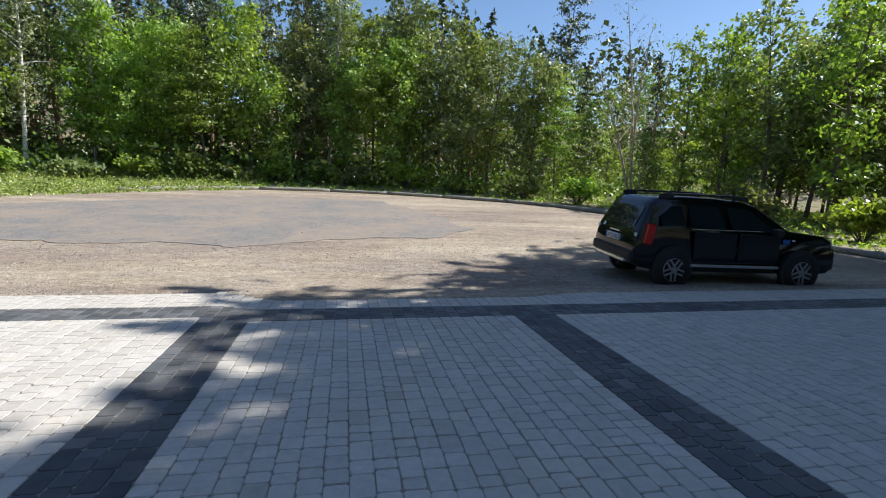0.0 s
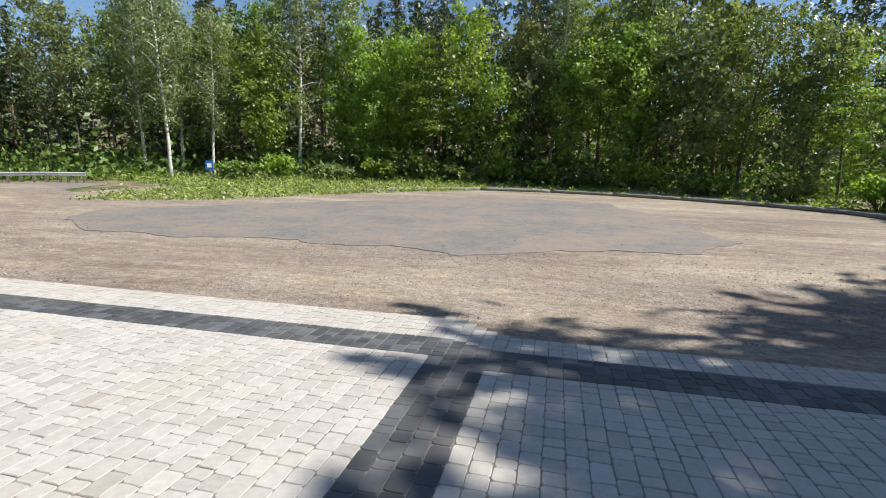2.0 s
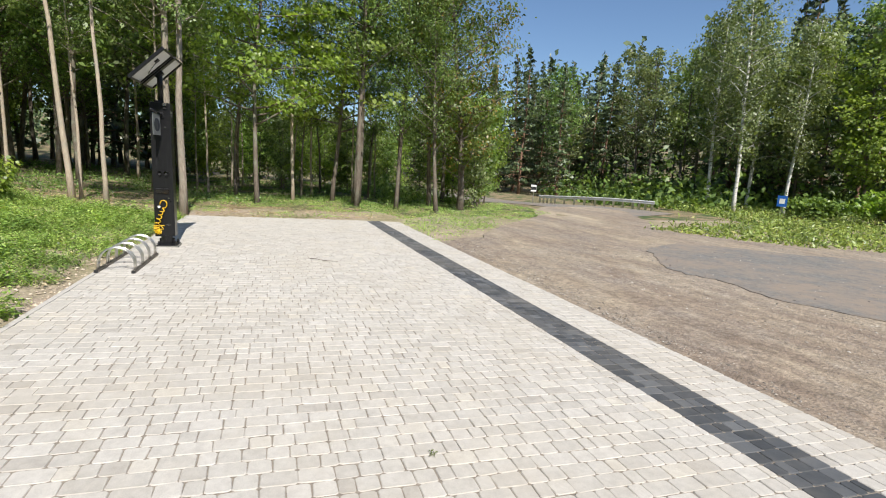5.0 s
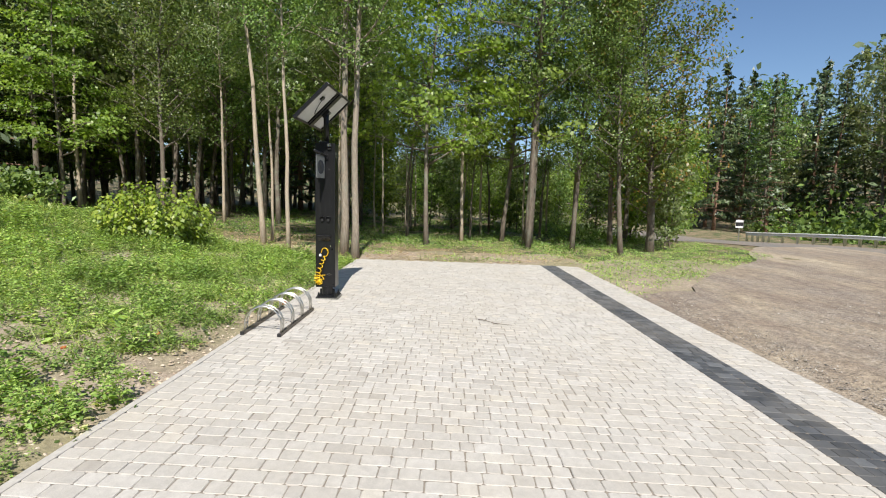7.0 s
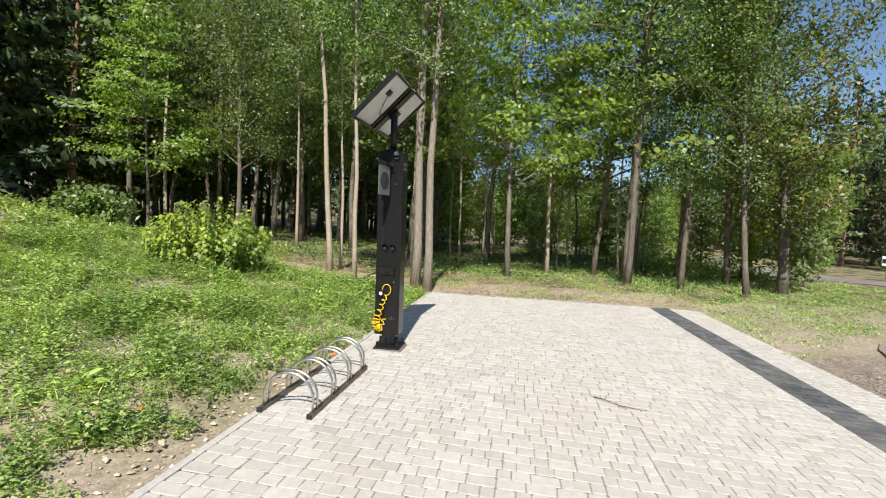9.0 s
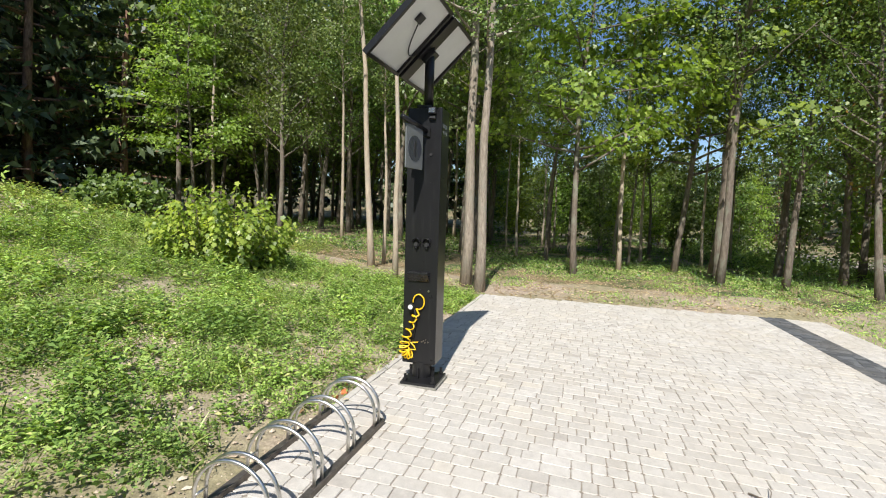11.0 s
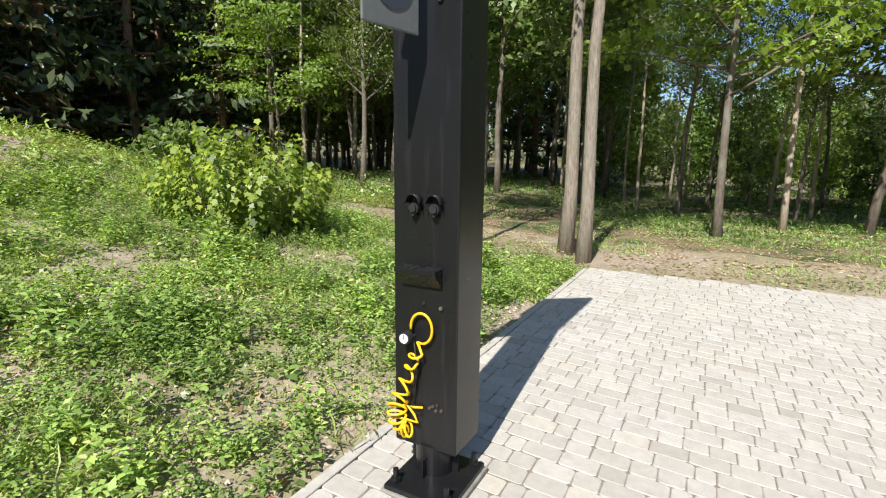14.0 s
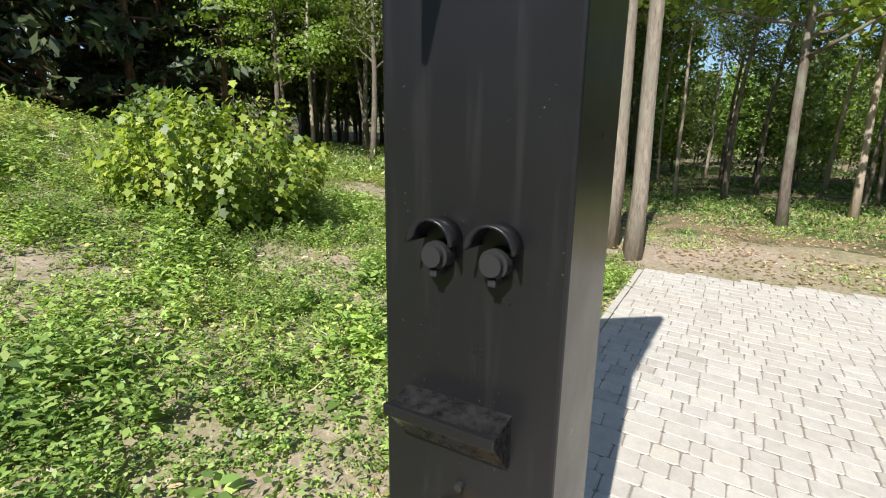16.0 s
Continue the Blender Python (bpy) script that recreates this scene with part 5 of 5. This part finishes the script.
weed_plants("clover_clumps", "low clumps of three-part leaves on the bank", 22, 7000, (-17.0, -6.0, -2.5, 2.52), lambda x, y: edging(x, y) and bare(x, y) < 0.5 and clump(x, y, 1.9, -0.05, 39), 0.10, 0.034, M_WEED, 16, 0.75, 0.1, 0.75)
weed_plants("bank_weeds", "taller leafy weeds higher on the bank", 23, 5200, (-22.0, -2.6, -11.0, -2.5), lambda x, y: clump(x, y, 0.6, -0.5, 49), 0.24, 0.095, M_WEED, 12, 0.5)
weed_plants("broad_weeds", "large-leaved weeds on the bank", 10, 170, (-16.5, -3.0, -3.5, 2.3), lambda x, y: bare(x, y) < 0.45, 0.09, 0.125, M_WEED, 7, 0.55, 0.1, 0.55, OVAL)
carpet("grass_blades", "thin grass blades among the weeds", 8, 30000, (-17.8, -2.6, -5.0, 2.54), 0.15, M_WEED, lambda x, y: edging(x, y) and clump(x, y, 1.6, 0.1, 12) and bare(x, y) < 0.5, 0.06, 0.05, 0.12, 0.05)
carpet("roadside_grass", "tall sunlit grass between the wood and the road", 16, 11000, (-44, -25, 9.5, 14.2), 0.24, M_WEED, lambda x, y: y < 13.6 - 0.1 * (x + 26), 0.32, 0.18, 0.2, 0.2)
carpet("bank_grass", "tall grass and weeds higher on the bank", 3, 26000, (-24, -2.6, -15, -3.5), 0.11, M_WEED, lambda x, y: clump(x, y, 0.4, -0.7, 4), 0.10, 0.4, 0.5)
carpet("meadow", "rough grass between the paving and the wood", 4, 46000, (-26, -13.8, 1.0, 16.0), 0.055, M_WEED, lambda x, y: (x < -17.4 - 0.23 * (y - 2.6) and y < 9 or y > 8.5) and y < 8.9 + 1.02 * (-x - 14.2) - 0.3 and clump(x, y, 0.7, 0.05 if y < 7.5 and x > -21.5 else -0.4, 2), 0.04, 0.25, 0.3)
def inside(x, y, poly):
    odd = False
    for (ax, ay), (bx, by) in zip(poly, poly[1:] + poly[:1]):
        if (ay > y) != (by > y) and x < (bx - ax) * (y - ay) / (by - ay) + ax:
            odd = not odd
    return odd


VERGE = [(-16.4, 16.7), (-14.8, 17.7), (-12.9, 18.8), (-10.4, 23.4), (-8.2, 26.8), (-5.4, 30.0), (-5.0, 36.0), (-30.0, 37.0), (-30.0, 27.0), (-22.0, 25.8), (-18.0, 23.5)]
carpet("verge", "grass verge at the far edge of the car park", 5, 46000, (-30, -5, 16, 37), 0.15, M_WEED, lambda x, y: inside(x, y, VERGE), 0.11, 0.3, 0.3)
carpet("edge_grass", "grass beyond the kerb logs", 6, 22000, (-9, 28, 9, 38), 0.18, M_FRESH, lambda x, y: (y > 31.3 and x < 6) or x > 12.6 + (26 - y) * 0.1 or (x + y * 0.9 > 35.5 and x > 4), 0.12, 0.3, 0.3)
carpet("leaf_litter", "dry leaves strewn on the soil", 7, 15000, (-24, -9, -3, 9.5), 0.05, M_DEAD, lambda x, y: (y < 2.4 and x < -9 and clump(x, y, 1.1, 0.35, 6)) or (x < -17.3 - 0.23 * (y - 2.6) and x > -24), 0.004, 0.6, 0.9)


# ---- small things on the paving ----
def stick():
    V, F = [], []
    for pts, r in (([(0, 0, 0.008), (0.1, 0.05, 0.02), (0.22, 0.13, 0.012), (0.30, 0.25, 0.01), (0.33, 0.34, 0.006)], 0.006), ([(0.1, 0.05, 0.02), (0.02, 0.12, 0.03), (-0.05, 0.16, 0.01)], 0.003), ([(0.22, 0.13, 0.012), (0.33, 0.14, 0.02)], 0.003)):
        tube(V, F, pts, [r * (1 - 0.15 * i) for i in range(len(pts))], 5)
    ob = mesh_object("twig", V, F, M_BARK)
    ob.matrix_basis = FALL @ pose(-11.3, 5.25, 0.0, 0, 0, 20)
    return tagged(ob, "dry forked twig lying on the paving", "twig")


stick()


def broken_piece(name, label, category, x, y, size, mat, seed):
    """A chipped lump lying on the bank."""
    rg = np.random.default_rng(seed)
    bm = bmesh.new()
    bmesh.ops.create_icosphere(bm, subdivisions=2, radius=1.0)
    for v in bm.verts:
        v.co = Vector([max(-0.72, min(0.72, q)) for q in v.co]) * (1 + 0.10 * rg.normal())
        v.co = Vector((v.co.x * size, v.co.y * size * 0.7, v.co.z * size * 0.5))
    me = bpy.data.meshes.new(name)
    bm.to_mesh(me), bm.free()
    me.materials.append(mat)
    ob = new(name, me)
    ob.matrix_basis = pose(x, y, land(x, y) + size * 0.22, rg.uniform(-12, 12), rg.uniform(-12, 12), rg.uniform(0, 360))
    return tagged(ob, label, category)


M_BRICK = plain("broken orange brick", (0.52, 0.16, 0.055), 0.9, 0.0, 0.35, 30)
M_CHALK = plain("pale limestone", (0.62, 0.58, 0.50), 0.9, 0.0, 0.2, 30)
for k, (x, y, size) in enumerate(((-11.72, 2.49, 0.05), (-11.60, 2.47, 0.035), (-11.84, 2.44, 0.03), (-12.9, 1.3, 0.03), (-9.6, 1.9, 0.04), (-8.9, 1.5, 0.03))):
    broken_piece("brick_fragment", "orange broken brick lying among the weeds", "brick", x, y, size, M_BRICK, 300 + k)
for k, (x, y, size) in enumerate(((-12.49, 0.79, 0.05), (-13.1, 0.2, 0.04), (-16.6, 0.9, 0.06), (-16.2, 1.4, 0.05), (-17.0, 1.2, 0.07))):
    broken_piece("stone", "pale stone lying on the bare soil", "stone", x, y, size, M_CHALK, 320 + k)
for x, y, s in ((-4.30, 5.42, 1.0), (-4.44, 5.27, 0.9), (-5.4, 5.5, 0.6), (-4.1, 5.3, 0.4)):
    rg = np.random.default_rng(int(abs(x) * 100))
    c = rg.normal(size=(26, 3)) * np.array([0.03, 0.03, 0.0]) * s + np.array([0, 0, 0.012])
    ob = leaves_mesh("paving_weed", c, unit_rows(rg.normal(size=(26, 3)) + np.array([0, 0, 1])), 0.03 * s * rg.uniform(0.6, 1.3, 26), rg, M_DULL, None, "", 0.4)
    ob.matrix_basis = FALL @ Matrix.Translation((x, y, 0))
    tagged(ob, "small weed growing in a paving joint", "weed", "weeds in the joints")


def pebbles(name, label, seed, n, area, lo, hi, z_of):
    """Loose stones, each a squashed eight-sided lump, in one mesh."""
    rg = np.random.default_rng(seed)
    base = np.array([(1, 0, 0), (0.6, 0.7, 0.1), (-0.5, 0.8, 0), (-1, 0.1, 0.1), (-0.5, -0.8, 0), (0.6, -0.7, 0), (0.2, 0.1, 0.7)])
    tri = [(0, 1, 6), (1, 2, 6), (2, 3, 6), (3, 4, 6), (4, 5, 6), (5, 0, 6)]
    V, F = [], []
    for _ in range(n):
        x, y = rg.uniform(area[0], area[1]), area[2] + (area[3] - area[2]) * rg.uniform(0, 1) ** 1.6
        s = lo + (hi - lo) * rg.uniform(0, 1) ** 3
        a, st = rg.uniform(0, 6.28), rg.uniform(0.6, 1.0)
        c, sn = math.cos(a), math.sin(a)
        z = z_of(x, y)
        b = len(V)
        for p in base * rg.uniform(0.8, 1.2, (7, 1)):
            V.append((x + s * (p[0] * c - p[1] * st * sn), y + s * (p[0] * sn + p[1] * st * c), z + s * p[2]))
        F += [tuple(b + i for i in t) for t in tri]
    return tagged(mesh_object(name, V, F, M_STONE), label, "gravel", kind="stuff")


def shoulder_z(x, y):
    edge = 8.50 if x < -1.9 else 8.08 + 0.42 * smooth(-1.1, -1.9, x) + 0.2 * smooth(1.7, 2.9, x)
    t = smooth(edge + 0.05, edge + 1.5, y)
    return max((FALL @ Vector((x, y, -0.02))).z * (1 - t) + LOT * t, LOT)


M_STONE, nt, b = material("mixed gravel stones", 0.9)
nt.links.new(ramp(nt, each_random(nt), [(0.0, (0.09, 0.08, 0.07)), (0.5, (0.25, 0.215, 0.18)), (0.9, (0.36, 0.32, 0.27)), (1.0, (0.5, 0.47, 0.42))]), b.inputs["Base Color"])
pebbles("gravel", "loose grey and brown stones on the car park", 31, 15000, (-13.5, 9.0, 8.62, 13.0), 0.006, 0.02, shoulder_z)
M_CRUMB, nt, b = material("dry soil crumbs", 0.95)
nt.links.new(ramp(nt, each_random(nt), [(0.0, (0.30, 0.23, 0.16)), (0.6, (0.48, 0.39, 0.285)), (1.0, (0.62, 0.53, 0.41))]), b.inputs["Base Color"])
crumbs = pebbles("soil_crumbs", "dry lumps of soil beside the paving's edging", 33, 9000, (-17.0, -2.6, 2.55, -0.6), 0.006, 0.028, lambda x, y: land(x, y) + 0.004)
crumbs.data.materials.clear()
crumbs.data.materials.append(M_CRUMB)
pebbles("far_gravel", "scattered stones farther out on the car park", 32, 2500, (-14, 8, 11.5, 20), 0.008, 0.026, lambda x, y: LOT + 0.012)
carpet("undergrowth", "dense undergrowth beneath the far trees", 11, 32000, (-46, 30, 25, 52), 0.34, M_GREEN, lambda x, y: y > 33.5 or (x < -24 and y > 24.5 - 0.2 * (x + 25)), 0.95, 0.55, 0.4, 0.5)
# dark green leaf colour stands in for the canopy's shadow on these herbs
carpet("forest_herbs", "green herbs on the forest floor", 12, 30000, (-40, -21, -14, 11), 0.09, M_GREEN, lambda x, y: clump(x, y, 0.4, -0.1, 21), 0.09, 0.4, 0.4, 0.25)


def far_woods():
    """Dense woodland far off on all sides, in one mesh of leaf masses."""
    rg = np.random.default_rng(77)
    n = 44000
    a, r = rg.uniform(0, 2 * math.pi, n), rg.uniform(62, 84, n)
    x, y = r * np.cos(a) - 5, r * np.sin(a) + 5
    low = np.array([smooth(0.55, 0.28, abs(q - math.pi - 0.05)) for q in a])
    hill = np.array([smooth(0.7, 1.2, q) * smooth(2.75, 2.3, q) for q in a])
    top = (1 - 0.55 * low + 0.35 * hill) * np.array([12 + 5 * noise.noise((math.cos(q) * 9, math.sin(q) * 9, 2)) + 4 * noise.noise((math.cos(q) * 40, math.sin(q) * 40, 5)) for q in a])
    z = np.array([land(u, v) for u, v in zip(x, y)]) + top * rg.uniform(0, 1, n) ** 0.8
    ob = leaves_mesh("far_woods", np.stack([x, y, z], 1), unit_rows(rg.normal(size=(n, 3)) + np.array([0.2, 0, 0.3])), rg.uniform(0.45, 1.05, n), rg, M_NEEDLE, None, "", 0.7)
    return tagged(ob, "dense mixed woodland in the distance", "woods", kind="stuff")


far_woods()
lay_paving()
